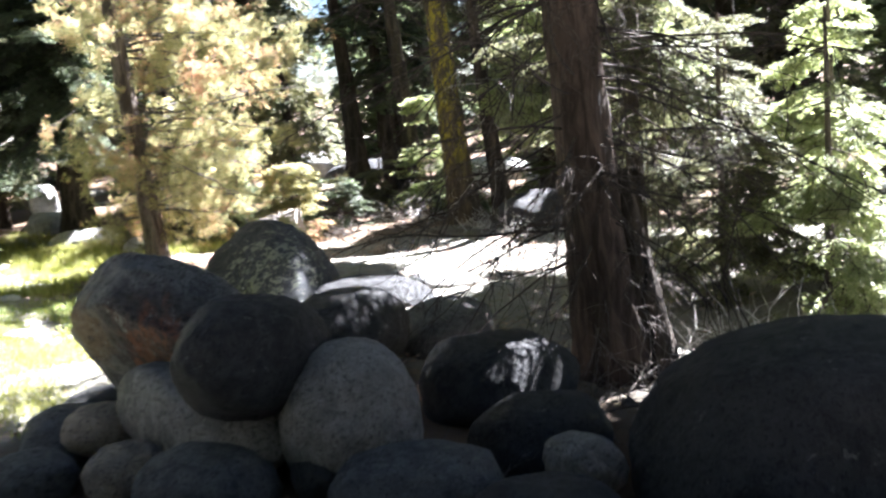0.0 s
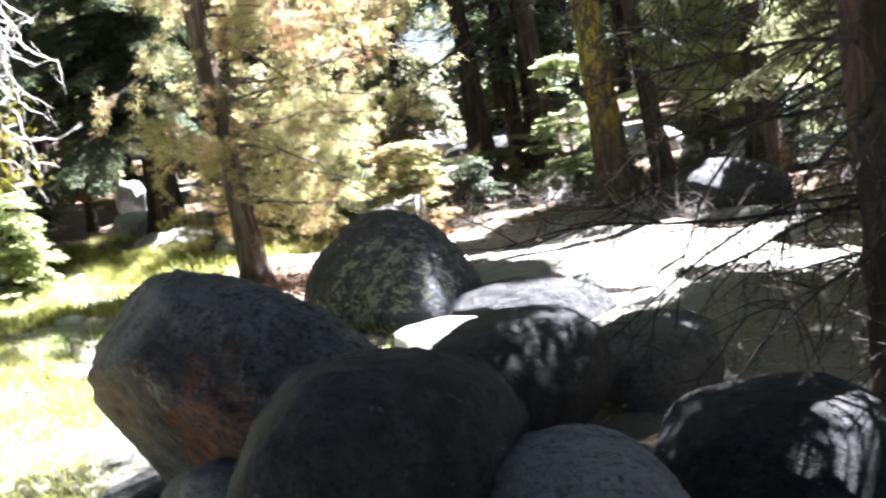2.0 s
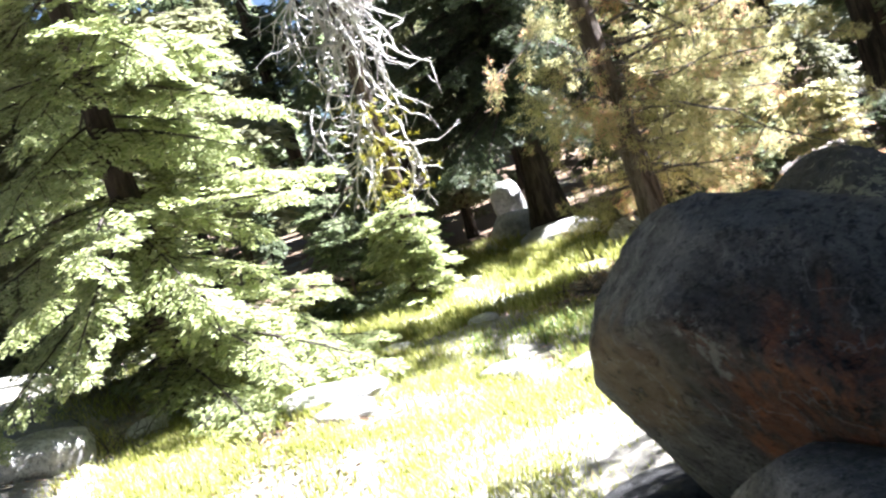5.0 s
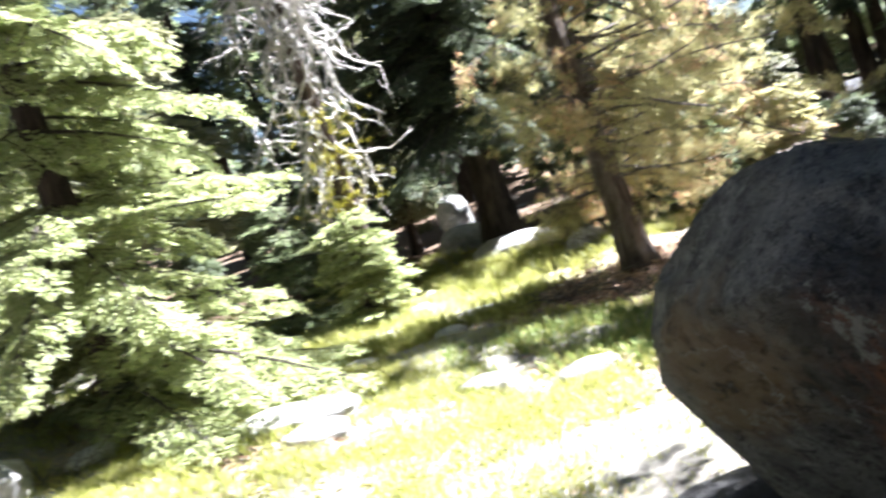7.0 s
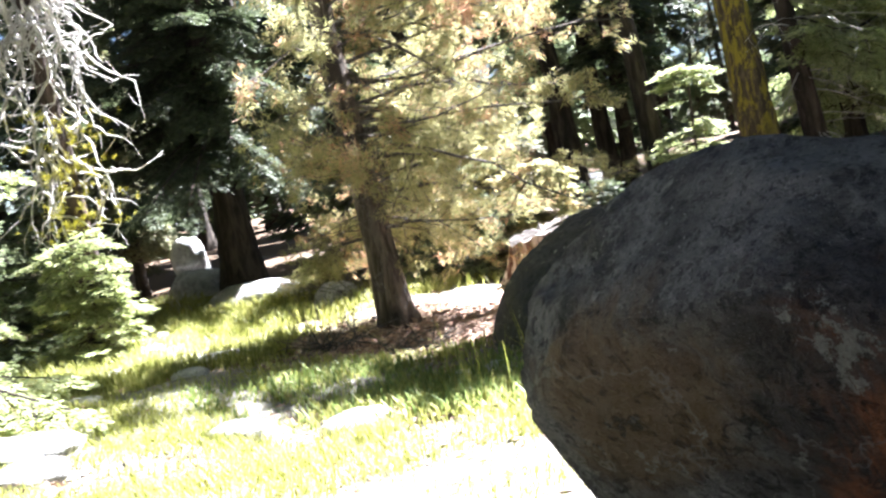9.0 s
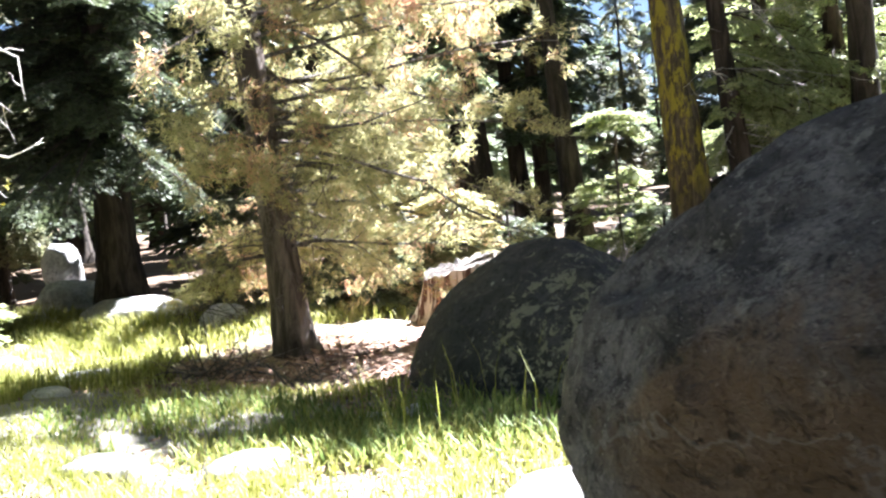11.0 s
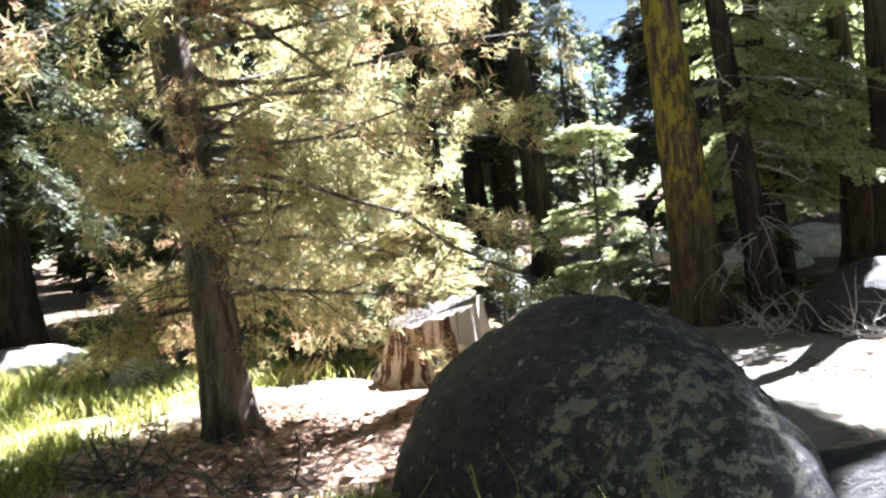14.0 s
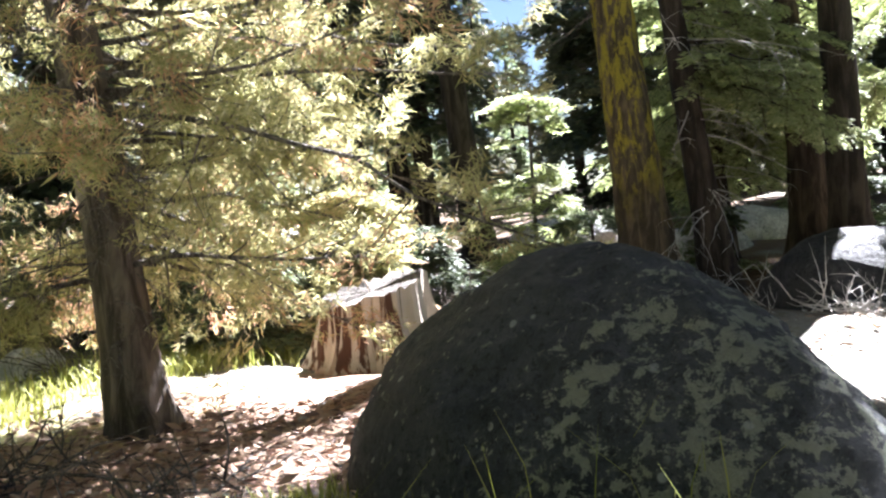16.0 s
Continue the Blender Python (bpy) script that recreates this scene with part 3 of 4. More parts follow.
# the yellowing pine beside the stump
def pine_by_stump():
    rg = np.random.default_rng(77)
    lean = (-0.06, 0.0)
    base = root("pine_tree", place(-1.28, 7.85), "grey-barked pine with yellowing and rust-brown needles", "tree")
    part("trunk", trunk_mesh("trunk", 11.0, 0.18, 0.07, BARK_GREY, 77, lean, 0.45, 0.06), base)
    limbs, o, d = [], [], []
    for k in range(80):
        z = rg.uniform(1.0, 5.6)
        a = radians(rg.normal(12, 42)) if rg.uniform() < 0.80 else radians(rg.uniform(60, 200))
        ln = (3.3 if math.cos(a) > 0 else 1.7) * rg.uniform(0.55, 1.1) * (1.12 - z / 14) * (0.5 if z < 2.1 else 1.0)
        m = snaky(rg, (lean[0] * z, 0, z), (math.cos(a), math.sin(a), rg.uniform(-0.15, 0.35)), ln, 0.024, 9, 0.12, 0.03)
        limbs.append(m)
        for _ in range(10):
            i = rg.integers(2, 9)
            tv = rg.normal(0, 0.8, 3) + (m[0][i] - m[0][i - 1]) / np.linalg.norm(m[0][i] - m[0][i - 1])
            s = snaky(rg, m[0][i], tv / np.linalg.norm(tv), rg.uniform(0.25, 0.75), 0.008, 5, 0.2)
            limbs.append(s)
            for q in range(1, 5):
                for _ in range(3):
                    o.append(s[0][q] + rg.normal(0, 0.05, 3))
                    d.append(s[0][q] - s[0][q - 1] + rg.normal(0, 0.06, 3))
    o, d = np.array(o), np.array(d)
    sc = rg.uniform(0.7, 1.3, len(o))
    pieces = []
    for k in range(3):
        sel = np.arange(len(o)) % 3 == k
        pieces.append(scatter(*TUFTS[k], frames_of(d[sel], np.array([0.1, 0.2, 1.0]), sc[sel]), o[sel]))
    part("crown", mesh_of("crown", *join(pieces), N_PINE), base, "sparse yellow-green needles with rust-brown patches")
    tagged(part("branchwork", mesh_of("branchwork", *tubes(limbs, 4), WOOD_TWIG), base), kind="stuff")
    dead_limbs(base, bare_limbs(rg, (0.5, 3.2), 46, 1.0, lean, 0.3, 6, 0.011), WOOD_TWIG, 3)


pine_by_stump()


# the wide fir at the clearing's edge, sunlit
fir("fir_tree", place(-5.0, 2.9), 9.5, 0.20, "sunlit bright green fir with sweeping low branches", (0.45, 0.97), 2.7, 125, (0.0, 0.0), 5, BARK_DARK, N_SUNLIT, sag=0.30)

# the tall fir with dead lower limbs over the boulder pile
def shading_fir():
    rg = np.random.default_rng(31)
    lean = (-0.06, 0.0)
    at = place(6.62, 1.75, 0.1)
    base = fir("old_fir_tree", at, 17, 0.34, "dark old fir with twisted dead lower limbs", (5.7, 1.0), 4.2, 170, lean, 31, BARK_RED, N_OLIVE, sag=0.12, flare=0.35, spray=0.85)
    part("second_trunk", trunk_mesh("second_trunk", 2.3, 0.22, 0.10, BARK_DARK, 33, (-0.14, 0.0), 0.4), base).location = (0.44, 0.05, 0)
    dead_limbs(base, bare_limbs(rg, (1.4, 5.6), 90, 3.1, lean, 0.35, 9, 0.018), WOOD_TWIG_DARK, 3, label="bare drooping dark dead limb")
    dead_limbs(base, bare_limbs(rg, (0.3, 1.6), 34, 1.1, lean, 0.5, 7, 0.010), WOOD_TWIG, 3, "dead_twig", "tangled pale twig near the foot")


shading_fir()


# the silver dead tree with hanging branches
def dead_tree():
    rg = np.random.default_rng(12)
    base = root("dead_tree", place(-5.5, 8.4), "silvery dead tree with a curtain of hanging bare branches", "tree")
    lean = (-0.02, 0.0)
    part("trunk", trunk_mesh("trunk", 9.0, 0.16, 0.06, BARK_RED, 12, lean, 0.4), base)
    for _ in range(34):
        z = rg.uniform(2.5, 7.2)
        a = radians(rg.uniform(-170, 30))
        m = snaky(rg, (lean[0] * z, 0, z), (math.cos(a), math.sin(a), 0.0), rg.uniform(0.8, 1.7), 0.040, 12, 0.28, 0.34)
        out = [m]
        for _ in range(8):
            i = rg.integers(2, 11)
            tv = rg.normal(0, 0.7, 3) + np.array([0, 0, -0.7])
            s = snaky(rg, m[0][i], tv / np.linalg.norm(tv), rg.uniform(0.5, 1.3), 0.021, 8, 0.40, 0.12)
            out.append(s)
            for _ in range(2):
                q = rg.integers(2, 7)
                out.append(snaky(rg, s[0][q], rg.normal(0, 1, 3), rg.uniform(0.15, 0.5), 0.008, 5, 0.35, 0.1))
        part("branch", mesh_of("branch", *tubes(out, 4), WOOD_DEAD), base, "sun-bleached hanging bare branch")
    o = np.stack([rg.normal(0.35, 0.25, 220), rg.normal(-0.5, 0.3, 220), rg.uniform(1.6, 3.2, 220)], 1)
    v, f = scatter(*TUFTS[0], frames_of(rg.normal(0, 1, (220, 3)), np.array([0, 0, 1.0]), rg.uniform(0.4, 0.8, 220)), o)
    part("lichen", mesh_of("lichen", v, f, LICHEN_Y), base, "yellow-green lichen on dead twigs")


dead_tree()

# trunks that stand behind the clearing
fir("pine_tree", place(-5.45, 12.9), 10.5, 0.33, "large dark-trunked conifer in shade with olive needles", (2.3, 1.0), 3.4, 150, (-0.03, 0), 41, BARK_DARK, N_SHADE, sag=0.3, sector=(75, 345))
# Added tree towards the sun, keeps the old conifer's trunk dark
fir("fir_tree", place(-4.3, 15.4), 9, 0.16, "dark slim fir added behind the old conifer to shade it", (1.4, 1.0), 1.5, 70, (0, 0), 52, BARK_DARK, N_SHADE, sag=0.3, far=True)
mossy = fir("mossy_tree", place(3.5, 13.0), 15, 0.31, "tall leaning trunk coated in yellow-green moss", (11.0, 1.0), 1.1, 12, (-0.095, 0.0), 43, BARK_MOSS, N_SHADE, sag=0.4, flare=0.35)
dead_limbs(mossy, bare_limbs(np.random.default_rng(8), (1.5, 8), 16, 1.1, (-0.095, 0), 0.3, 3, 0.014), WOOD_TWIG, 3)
slim = fir("slender_tree", place(1.75, 16.9), 12, 0.24, "slender dark leaning conifer trunk", (6.5, 1.0), 1.3, 16, (-0.10, 0.0), 45, BARK_DARK, N_SHADE, sag=0.4, far=True)
fir("dark_tree", place(-0.15, 18.2), 9, 0.30, "dark straight conifer trunk in shade", (4.0, 1.0), 1.7, 28, (-0.07, 0), 47, BARK_DARK, N_SHADE, far=True)
fir("dark_tree", place(0.65, 19.0), 9.5, 0.22, "dark straight conifer trunk in shade", (4.5, 1.0), 1.6, 26, (-0.08, 0), 48, BARK_DARK, N_SHADE, far=True)
beside = fir("fir_tree", place(4.3, 13.2), 9.0, 0.20, "dark fir with dead spiky limbs and sunlit outer sprays", (2.5, 1.0), 2.0, 40, (-0.10, 0.0), 49, BARK_DARK, N_SUNLIT, sag=0.30, sector=(-60, 60), spray=0.55)
# One-sided crown added above view to shade the lichened boulder
fir("fir_tree", place(5.95, 13.2), 12.6, 0.24, "tall fir bare below with a dense high crown added for shade", (8.2, 0.93), 2.3, 95, (-0.03, 0.0), 50, BARK_DARK, N_SUNLIT, sag=0.22, taper=0.1, sector=(205, 303))
dead_limbs(beside, bare_limbs(np.random.default_rng(9), (1.0, 7), 48, 1.7, (-0.10, 0), 0.35, 4, 0.013, (-110, 60)), WOOD_DEAD, 3, label="bare pale spiky limb")
fir("fir_tree", place(5.1, 15.8), 9.0, 0.20, "slender fir with sunlit hanging sprays", (1.6, 1.0), 1.7, 90, (-0.03, 0.0), 59, BARK_DARK, N_SUNLIT, sag=0.3, spray=0.6)
fir("fir_tree", place(6.0, 14.6), 6.4, 0.30, "dark-trunked fir at the edge of the woods", (2.2, 1.0), 2.1, 40, (-0.05, 0), 51, BARK_RED, N_SUNLIT, sag=0.35, spray=0.6)
fir("fir_tree", place(7.6, 13.2), 5.6, 0.26, "dark-trunked fir at the edge of the woods", (2.6, 1.0), 1.9, 34, (-0.04, 0), 53, BARK_RED, N_SUNLIT, sag=0.35, spray=0.6)

# Added fir with its crown out of view, only blocks sun from the big boulder
fir("fir_tree", place(9.9, 2.6), 14, 0.24, "dense green fir added out of view to shade the big boulder", (5.4, 1.0), 3.0, 120, (0, 0), 55, BARK_DARK, N_MID, sag=0.05, far=True)
fir("fir_tree", place(13.5, 17.0), 9, 0.26, "grey-green fir at the edge of the woods", (1.0, 1.0), 2.6, 110, (0, 0), 56, BARK_DARK, N_MID, sag=0.35, far=True)

# Added tree, mostly hidden by the old fir's trunk, shades the rear boulders
fir("fir_tree", place(6.95, 6.1), 8.5, 0.14, "slim olive fir added behind the old fir to shade boulders", (2.4, 1.0), 2.2, 60, (0, 0), 58, BARK_DARK, N_OLIVE, sag=0.3)

# the thicket behind the old fir
for k, (x, y, tall, wide, mat) in enumerate(((8.1, 4.9, 3.6, 1.3, N_OLIVE), (9.7, 6.3, 3.9, 1.5, N_SUNLIT), (8.5, 8.4, 3.4, 1.4, N_OLIVE), (7.4, 9.9, 3.0, 1.2, N_OLIVE), (9.2, 4.0, 3.6, 1.3, N_SUNLIT))):
    bush = fir("young_fir", place(x, y), tall, 0.06, "young grey-green fir full of dead twigs", (0.3, 1.0), wide, 34, (0, 0), 160 + k, BARK_GREY, mat, sag=0.25, group="thicket", spray=0.6)
    dead_limbs(bush, bare_limbs(np.random.default_rng(170 + k), (0.2, 2.8), 26, 1.3, (0, 0), 0.4, 7, 0.010), WOOD_DEAD if k % 2 else WOOD_TWIG, 3)

# saplings
for k, (x, y, tall, wide, mat) in enumerate(((2.35, 15.2, 2.6, 0.95, N_SUNLIT), (-5.1, 7.6, 1.5, 0.6, N_SUNLIT), (-6.9, 8.4, 2.2, 0.9, N_MID), (-7.9, 11.2, 2.4, 1.0, N_MID),
                                             (0.0, 11.6, 1.6, 0.8, N_PINE), (-1.0, 11.2, 2.0, 0.9, N_MID), (-3.2, 12.2, 1.8, 0.8, N_OLIVE))):
    fir("fir_sapling", place(x, y), tall, 0.03, "young bright fir sapling at the clearing's edge", (0.08, 1.0), wide, 46, (0, 0), 60 + k, BARK_GREY, mat, sag=0.1, group="saplings")


# the woods beyond, a few kinds of tree set many times
def woods():
    rg = random.Random(4)
    kinds = []
    for k, (mat, tall, reach, low) in enumerate(((N_SHADE, 20, 2.6, 1.2), (N_MID, 17, 2.5, 0.8), (N_OLIVE, 19, 2.8, 2.6), (N_MID, 13, 2.2, 0.4), (N_SHADE, 23, 2.8, 3.5))):
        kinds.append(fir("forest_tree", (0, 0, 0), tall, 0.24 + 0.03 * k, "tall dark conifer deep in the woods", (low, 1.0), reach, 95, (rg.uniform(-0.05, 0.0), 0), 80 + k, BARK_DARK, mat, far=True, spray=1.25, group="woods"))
    used, spots, tries = set(), [], 0
    while len(spots) < 105 and tries < 5000:
        tries += 1
        a = rg.uniform(-72, 62)
        d = rg.uniform(19, 70) if abs(a) < 45 else rg.uniform(14, 40)
        x, y = 1.5 + d * math.sin(radians(a)), -1.5 + d * math.cos(radians(a))
        gap = math.degrees(math.atan2(x - 0.8, y + 0.3))
        if y < 15 and -9 < x < 7 or 2.2 < gap < 6.2 or (x < -3 and y < 9 and x > -10) or (5.5 < x < 17 and 2 < y < 17):
            continue
        if any((x - p) ** 2 + (y - q) ** 2 < 5.5 for p, q in spots):
            continue
        spots.append((x, y))
    far = [(0.8 + d * math.sin(radians(g)), -0.3 + d * math.cos(radians(g))) for g, d in ((2.4, 46), (3.2, 52), (4.0, 44), (4.8, 56), (5.6, 48), (6.2, 60))]
    for k in range(26):
        a = radians(100 + 160 * k / 25)
        d = rg.uniform(17, 26)
        spots.append((2 + d * math.sin(a), -3 + d * math.cos(a)))
    for x, y in spots + far:
        k = rg.randrange(5)
        grown = rg.uniform(0.42, 0.55) if (x, y) in far else rg.uniform(0.8, 1.15)
        if y > 12:
            grown = min(grown, max(0.42, (y - 10.5) * 1.15 / 19))
        m = pose(x, y, hz(x, y) - 0.1, 0, 0, rg.uniform(-60, 60)) @ Matrix.Scale(grown, 4)
        if k not in used:
            used.add(k)
            kinds[k].matrix_basis = m
        else:
            copy_thing(kinds[k], m).scale = m.to_scale()


woods()


# ---- stump ----
def stump():
    rg = np.random.default_rng(3)
    base = root("tree_stump", place(0.28, 9.85, 0.03), "sawn weathered stump with split silvery wood and red rot", "stump")
    sides, n = 56, 16
    z = np.linspace(-0.15, 0.76, n)
    ang = np.linspace(0, 2 * np.pi, sides, endpoint=False)
    ridge = 0.045 * np.sign(np.sin(9 * ang + 0.6)) * np.abs(np.sin(9 * ang + 0.6)) ** 0.5 + 0.03 * rg.standard_normal(sides)
    r = 0.46 + 0.26 * np.exp(-np.clip(z, 0, None) / 0.16)[:, None] * (1 + 0.5 * np.sin(5 * ang)[None]) + ridge[None] * (0.6 + 0.4 * np.sin(6 * z)[:, None])
    top = np.where(z[:, None] > 0.75, 0.05 * np.sin(ang)[None] + 0.025 * rg.standard_normal(sides)[None], 0)
    v = np.stack([r * np.cos(ang), r * np.sin(ang), z[:, None] + top + 0.13 * np.clip(z, 0, 1)[:, None] * np.cos(ang)[None]], -1).reshape(-1, 3)
    i = np.arange(n * sides).reshape(n, sides)
    j = np.roll(i, -1, axis=1)
    f = np.stack([i[:-1], j[:-1], j[1:], i[1:]], -1).reshape(-1, 4)
    m = Mat("stump_wood")
    o = m.obj
    streak = m.noise(o, 7, 5, 0.6, 0.2, (1, 1, 0.05))
    col = m.mix(m.ramp(streak, 0.475, 0.545), (0.085, 0.042, 0.028), (0.52, 0.45, 0.38))
    col = m.mix(m.ramp(m.math("ADD", m.axis(o, 2), m.math("MULTIPLY", m.noise(o, 6, 5), 0.3)), 0.34, 0.16, 0, 0.8), col, (0.26, 0.09, 0.045))
    mat = m.done(col, 0.9, streak, 0.9, 0.05)
    part("side", mesh_of("side", v, f, mat, False), base)
    ring = v.reshape(n, sides, 3)[-1]
    c = ring.mean(0) - np.array([0, 0, 0.03])
    tv = np.concatenate([ring, 0.5 * ring + 0.5 * c + rg.normal(0, 0.008, (sides, 3)), c[None]])
    k = np.arange(sides)
    q = np.roll(k, -1)
    tf = np.concatenate([np.stack([k, q, q + sides], 1), np.stack([k, q + sides, k + sides], 1), np.stack([k + sides, q + sides, np.full(sides, 2 * sides)], 1)])
    part("cut_top", mesh_of("cut_top", tv, tf, WOOD_TWIG), base, "grey weathered saw cut")


stump()


# ---- pale rocks of the clearing ----
def rock(x, y, radii, yaw, mat, seed, label, lift=0.0, level=4):
    boulder((x, y, hz(x, y) + lift), radii, yaw, mat, seed, label, "rock", "clearing rocks", power=2.3, rough=0.12, level=level)


rock(-4.85, 11.9, (0.92, 0.50, 0.34), -6, G_PALE, 51, "low sunlit pale granite slab in grass")
rock(-3.12, 11.0, (0.35, 0.30, 0.30), 10, G_PALE, 52, "small pale rock half in shade")
rock(-7.8, 15.4, (0.36, 0.36, 0.50), 0, G_PALE, 53, "upright pale sunlit rock in the woods", 0.62)
rock(-7.3, 14.7, (0.65, 0.5, 0.40), 0, G_PALE, 54, "pale rock in the woods", 0.15)
rock(-2.6, 2.5, (0.62, 0.36, 0.13), 20, G_PALE, 55, "flat pale stone sunk in sand", level=4)
rock(-3.7, 2.2, (0.42, 0.32, 0.16), -20, G_PALE, 56, "flat pale stone sunk in sand", level=4)
rock(-5.0, 1.0, (0.6, 0.5, 0.25), 20, G_PALE, 66, "pale rounded stone under the fir", level=4)
rock(-4.3, 6.3, (0.42, 0.30, 0.10), 40, G_PALE, 57, "flat pale stone in grass", level=4)
rock(-5.6, 9.4, (0.55, 0.25, 0.09), 0, G_PALE, 58, "flat pale stone in grass", level=4)
rock(-2.9, 6.6, (0.35, 0.22, 0.09), 0, G_PALE, 59, "flat pale stone in grass", level=4)
rock(-1.2, 3.4, (0.30, 0.24, 0.12), 0, G_PALE, 60, "flat pale stone at the sand's edge", level=4)
rock(1.75, 2.45, (0.46, 0.32, 0.15), 15, G_PALE, 61, "bright white sunlit stone beside the lichened boulder", level=4)
rock(3.15, 4.95, (1.05, 0.60, 0.40), -12, G_DARK_SHADE, 62, "low dark rock leaning on the lichened boulder", level=5)
rock(2.75, 3.75, (0.70, 0.40, 0.26), -20, G_PALE, 72, "bright white sunlit stone beside the dark rock", level=4)
rock(4.0, 6.0, (0.60, 0.42, 0.16), 15, G_PALE, 63, "low pale rock in sun", level=4)
rock(2.45, 9.3, (0.20, 0.16, 0.14), 0, G_WARM, 64, "small orange-tan stone on bright sand", 0.03, level=4)
rock(5.2, 11.4, (1.1, 0.7, 0.75), 0, G_DARK_SHADE, 65, "boulder coloured dark for shade under the firs", level=4)
rock(-0.6, 21.5, (1.4, 0.8, 0.5), 0, G_DARK_SHADE, 67, "dark rock bank in the woods", level=4)
rock(-2.4, 22.5, (1.6, 0.7, 0.8), 0, G_PALE, 68, "pale sunlit rock deep in the woods", level=4)
rock(5.2, 17.5, (0.9, 0.6, 0.42), 0, G_PALE, 69, "pale sunlit rock deep in the woods", level=4)
rock(6.6, 19.0, (1.1, 0.8, 0.55), 0, G_PALE, 70, "pale sunlit rock deep in the woods", level=4)
rock(3.4, 19.5, (1.0, 0.8, 0.6), 0, G_PALE, 71, "pale sunlit rock deep in the woods", level=4)


scatter_rocks = random.Random(21)
for k in range(26):
    x, y = scatter_rocks.uniform(-6.0, 0.6), scatter_rocks.uniform(1.6, 9.6)
    if 0.56 * (x + 0.9) ** 2 + 0.40 * (y - 7.6) ** 2 > 2.0:
        s = scatter_rocks.uniform(0.10, 0.26)
        rock(x, y, (s * 1.3, s, s * 0.45), scatter_rocks.uniform(0, 180), G_PALE, 100 + k, "small flat pale stone set in grass", level=3)


# ---- grass, litter, twigs ----
def grass(name, count, region, tall, mat, label, seed, wide=0.006):
    rg = np.random.default_rng(seed)
    cx, cy, rx, ry = region
    p = rg.uniform(-1, 1, (count * 3, 2))
    p = p[(p ** 2).sum(1) < 1]
    x, y = cx + rx * p[:, 0], cy + ry * p[:, 1]
    clump = np.sin(2.1 * x + 1.3 * np.sin(1.7 * y)) * np.sin(1.9 * y + 0.8) + 0.7 * np.sin(5.3 * x + 2) * np.sin(4.7 * y + x) + rg.normal(0, 0.8, len(x))
    clump[0.80 * (x + 0.7) ** 2 + 0.52 * (y - 7.7) ** 2 < 2.2] = -9
    keep = np.argsort(-clump)[:count]
    x, y = x[keep], y[keep]
    n = len(x)
    h = tall * rg.uniform(0.4, 1.25, n)
    a = rg.uniform(0, 2 * np.pi, n)
    bend = rg.uniform(0.1, 1.0, n) * h
    z = height(x, y) - 0.01
    d = np.stack([np.cos(a), np.sin(a)], 1)
    s = np.stack([-d[:, 1], d[:, 0]], 1) * (wide * rg.uniform(0.6, 1.4, n))[:, None]
    base = np.stack([x, y], 1)
    mid = base + d * (bend * 0.3)[:, None]
    tip = base + d * bend[:, None]
    cols = [np.column_stack([base - s, z]), np.column_stack([base + s, z]), np.column_stack([mid + s * 0.8, z + h * 0.6]), np.column_stack([mid - s * 0.8, z + h * 0.6]),
            np.column_stack([tip + s * 0.15, z + h]), np.column_stack([tip - s * 0.15, z + h])]
    v = np.stack(cols, 1).reshape(-1, 3)
    k = (np.arange(n) * 6)[:, None]
    f = np.concatenate([k + np.array([[0, 1, 2, 3]]), k + np.array([[3, 2, 4, 5]])])
    tagged(new(name, mesh_of(name, v, f, mat)), label, "grass", kind="stuff")


grass("meadow_grass", 34000, (-5.4, 9.4, 5.0, 4.6), 0.20, GRASS_M, "yellow-green meadow grass with dry tips", 1, 0.007)
grass("sparse_grass", 27000, (-3.4, 4.6, 3.9, 3.6), 0.10, GRASS_M, "sparse dry grass on pale sand", 2, 0.006)
grass("green_grass", 3600, (0.4, 4.3, 2.5, 1.0), 0.13, GRASS_G, "fresh green grass beside the boulder", 3, 0.009)
grass("tall_grass", 60, (0.9, 4.2, 1.2, 0.7), 0.5, GRASS_M, "tall dry grass stalks before the boulder", 4, 0.0035)


grass("sand_grass", 34000, (-0.8, 1.5, 3.6, 2.9), 0.11, GRASS_M, "thin dry grass tufts on bright sand", 5, 0.005)


def pebbles():
    rg = np.random.default_rng(19)
    bm = bmesh.new()
    bmesh.ops.create_icosphere(bm, subdivisions=1, radius=1.0)
    v = np.array([q.co for q in bm.verts])
    f = np.array([[q.index for q in face.verts] for face in bm.faces])
    bm.free()
    v = v * (1 + 0.25 * rg.standard_normal((len(v), 1)))
    n = 1500
    x, y = rg.uniform(-7, 5.5, n), rg.uniform(-1.0, 10.5, n)
    s = 0.008 + 0.03 * rg.uniform(0, 1, n) ** 4
    a = rg.uniform(0, 6.3, n)
    z0 = np.zeros(n)
    rot = np.stack([np.stack([np.cos(a), -np.sin(a), z0], 1), np.stack([np.sin(a), np.cos(a), z0], 1), np.stack([z0, z0, z0 + 0.55], 1)], 1) * s[:, None, None]
    vv, ff = scatter(v, f, rot, np.stack([x, y, height(x, y) + s * 0.2], 1))
    tagged(new("pebbles", mesh_of("pebbles", vv, ff, G_PALE, True)), "pale granite pebbles strewn on the sand", "pebbles", kind="stuff")


pebbles()


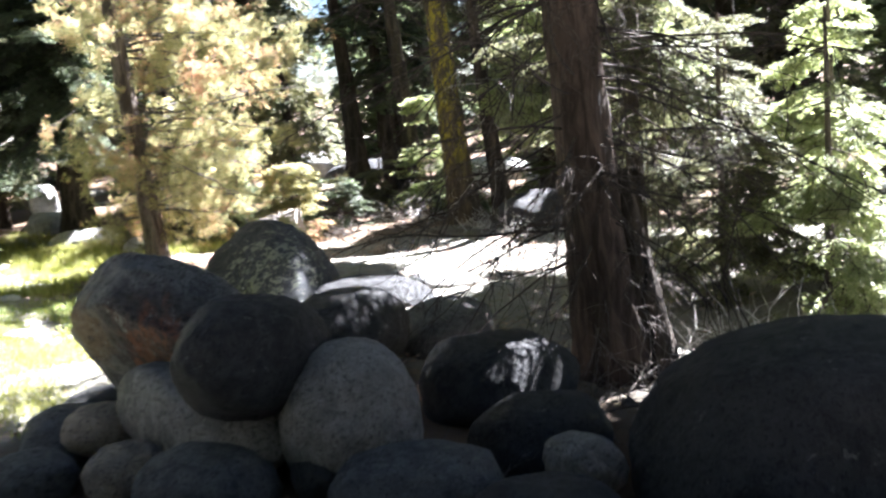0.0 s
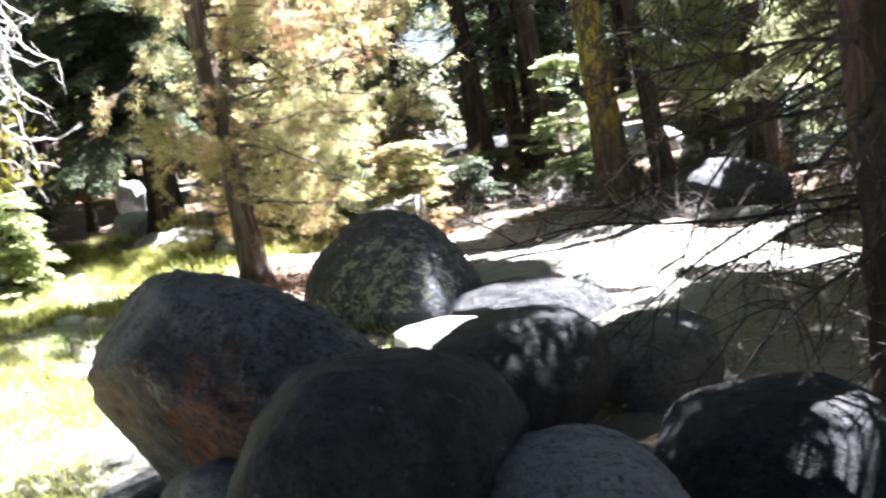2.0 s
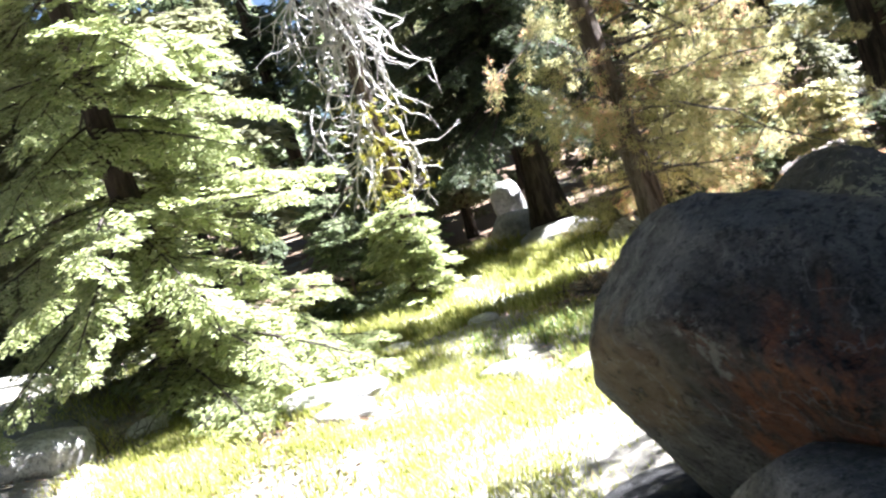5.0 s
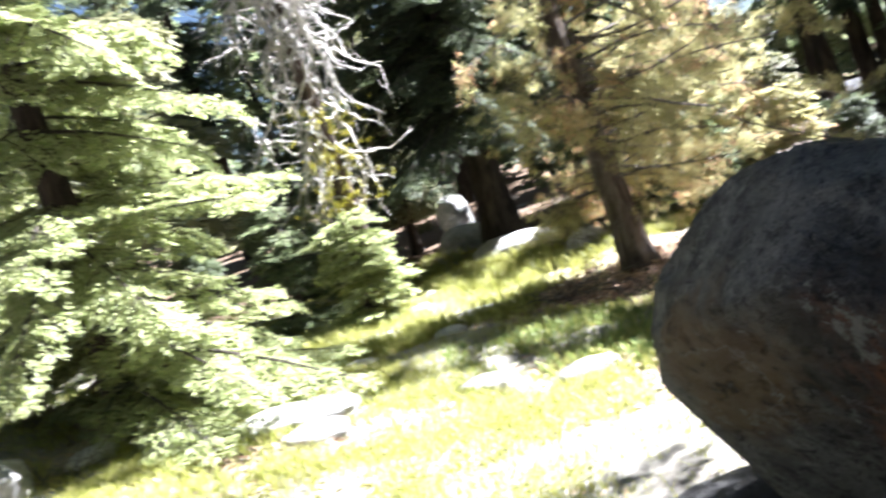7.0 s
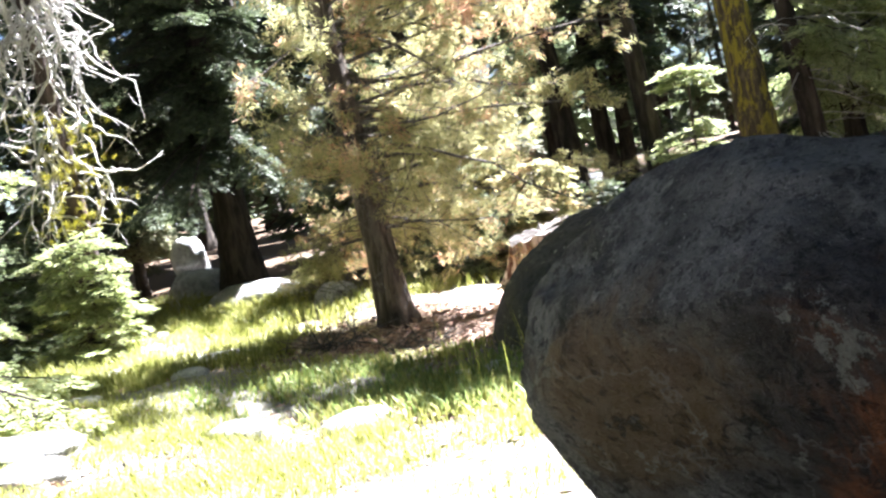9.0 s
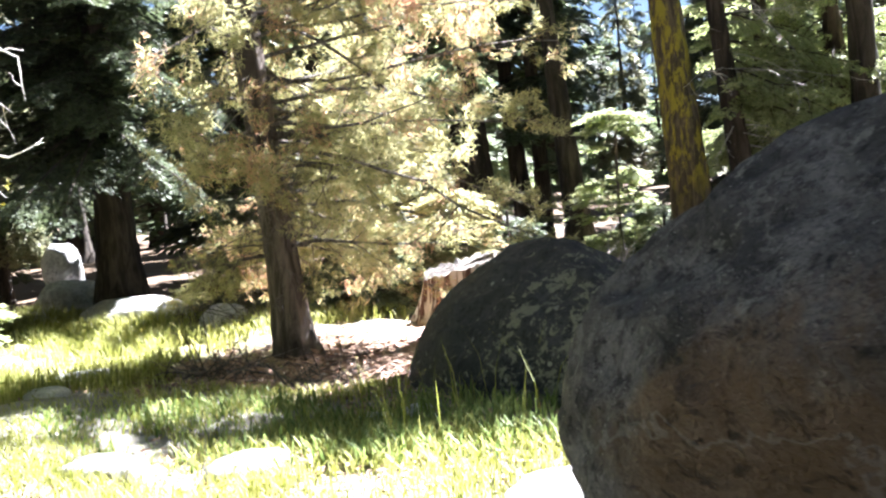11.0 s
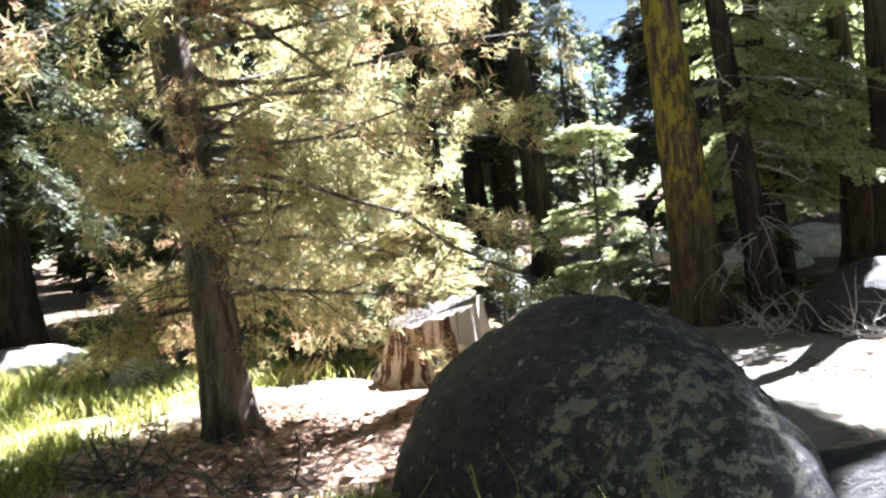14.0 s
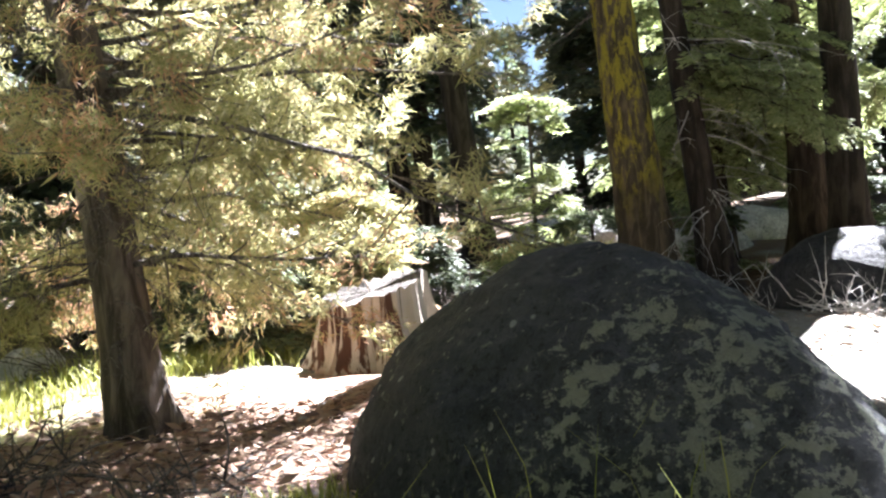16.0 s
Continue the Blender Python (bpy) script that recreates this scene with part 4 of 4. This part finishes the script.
def litter(name, n, region, label, seed):
    rg = np.random.default_rng(seed)
    x = rg.normal(region[0], region[2], n)
    y = rg.normal(region[1], region[3], n)
    z = height(x, y) + 0.012
    a = rg.uniform(0, 2 * np.pi, n)
    d = np.stack([np.cos(a), np.sin(a), rg.normal(0, 0.18, n)], 1) * rg.uniform(0.04, 0.16, n)[:, None]
    v, f = blades(np.stack([x, y, z], 1), d, rg.uniform(0.006, 0.022, n), rg.normal(0, 0.4, (n, 3)) + np.array([0, 0, 1.0]), 0.5)
    tagged(new(name, mesh_of(name, v, f, N_LITTER)), label, "litter", kind="stuff")


litter("bark_litter", 7000, (-0.7, 7.7, 1.1, 1.3), "reddish bark chips and needle litter on sand", 9)
litter("needle_litter", 9000, (-1.6, 2.6, 2.6, 1.9), "brown needles and bark crumbs strewn on pale sand", 10)
litter("wood_litter", 6000, (4.0, 6.5, 1.6, 3.0), "brown needles and bark crumbs strewn on pale sand", 11)


def brush(x, y, size, count, mat, seed, label):
    rg = np.random.default_rng(seed)
    out = []
    for _ in range(count):
        d = np.array([rg.normal(0, 1), rg.normal(0, 1), abs(rg.normal(0.25, 0.4))])
        s = snaky(rg, (rg.normal(0, size * 0.35), rg.normal(0, size * 0.35), 0.02), d / np.linalg.norm(d), size * rg.uniform(0.4, 1.1), 0.010, 6, 0.22, 0.05)
        out.append(s)
        for _ in range(2):
            q = rg.integers(1, 5)
            t = rg.normal(0, 1, 3) + d
            out.append(snaky(rg, s[0][q], t / np.linalg.norm(t), size * rg.uniform(0.2, 0.5), 0.005, 4, 0.25))
    ob = new("brush", mesh_of("brush", *tubes(out, 3), mat))
    ob.location = place(x, y)
    tagged(ob, label, "brush", "dry brush")


brush(-1.6, 6.5, 0.6, 45, WOOD_TWIG, 1, "heap of dry grey twigs on needle litter")
brush(-0.6, 6.1, 0.5, 36, WOOD_TWIG, 2, "heap of dark dry twigs by the boulder")
brush(5.6, -1.9, 0.6, 60, WOOD_TWIG, 3, "dry pale twigs lying on shaded boulders")
brush(6.1, 0.4, 0.8, 70, WOOD_TWIG, 4, "tangle of dead twigs under the fir")
brush(4.9, 10.6, 0.7, 60, WOOD_DEAD, 5, "pale dead branches under the firs")
brush(-2.4, 11.0, 0.9, 80, WOOD_TWIG, 6, "leafless grey undergrowth behind the pine")
brush(-0.9, 11.4, 0.9, 80, WOOD_TWIG, 7, "leafless grey undergrowth behind the pine")
brush(-4.4, 1.6, 0.5, 40, WOOD_TWIG, 8, "dry stalks under the fir's skirt")

brush(-3.6, 11.6, 0.9, 80, WOOD_TWIG, 9, "leafless grey undergrowth behind the pine")
brush(0.9, 11.9, 0.8, 70, WOOD_TWIG, 10, "leafless grey undergrowth behind the stump")
brush(2.3, 13.4, 1.0, 80, WOOD_DEAD, 11, "pale dead branches below the mossy trunk")
brush(-1.6, 13.4, 1.0, 80, WOOD_TWIG, 12, "leafless grey undergrowth in the woods")
brush(-3.0, 15.0, 1.0, 80, WOOD_TWIG_DARK, 13, "dark fallen branches in the woods")
brush(4.2, 11.6, 0.8, 70, WOOD_DEAD, 14, "pale dead branches under the firs")
brush(0.2, 14.6, 1.0, 80, WOOD_TWIG_DARK, 15, "dark fallen branches in the woods")

# low undergrowth between the trunks
low = random.Random(6)
for k, (x, y) in enumerate(((-2.9, 13.8), (-1.9, 14.8), (-0.6, 13.2), (0.6, 13.0), (0.9, 15.9), (3.0, 14.6), (-3.8, 17.2), (-1.4, 16.6), (4.9, 15.8), (6.9, 15.4))):
    fir("undergrowth_fir", place(x, y), low.uniform(0.8, 1.7), 0.025, "low dull fir seedling in shaded undergrowth", (0.05, 1.0), low.uniform(0.6, 1.0), 26, (0, 0), 200 + k, BARK_GREY,
        (N_SHADE, N_OLIVE, N_MID)[k % 3], sag=0.15, group="undergrowth", spray=0.5)

brush(7.3, 0.9, 1.1, 90, WOOD_TWIG, 16, "tangle of pale dead twigs beside the old fir")
brush(8.1, 2.1, 1.2, 90, WOOD_DEAD, 17, "tangle of bleached dead branches behind the old fir")
brush(-6.6, 12.4, 0.5, 30, WOOD_DEAD, 18, "few bleached sticks in the grass")
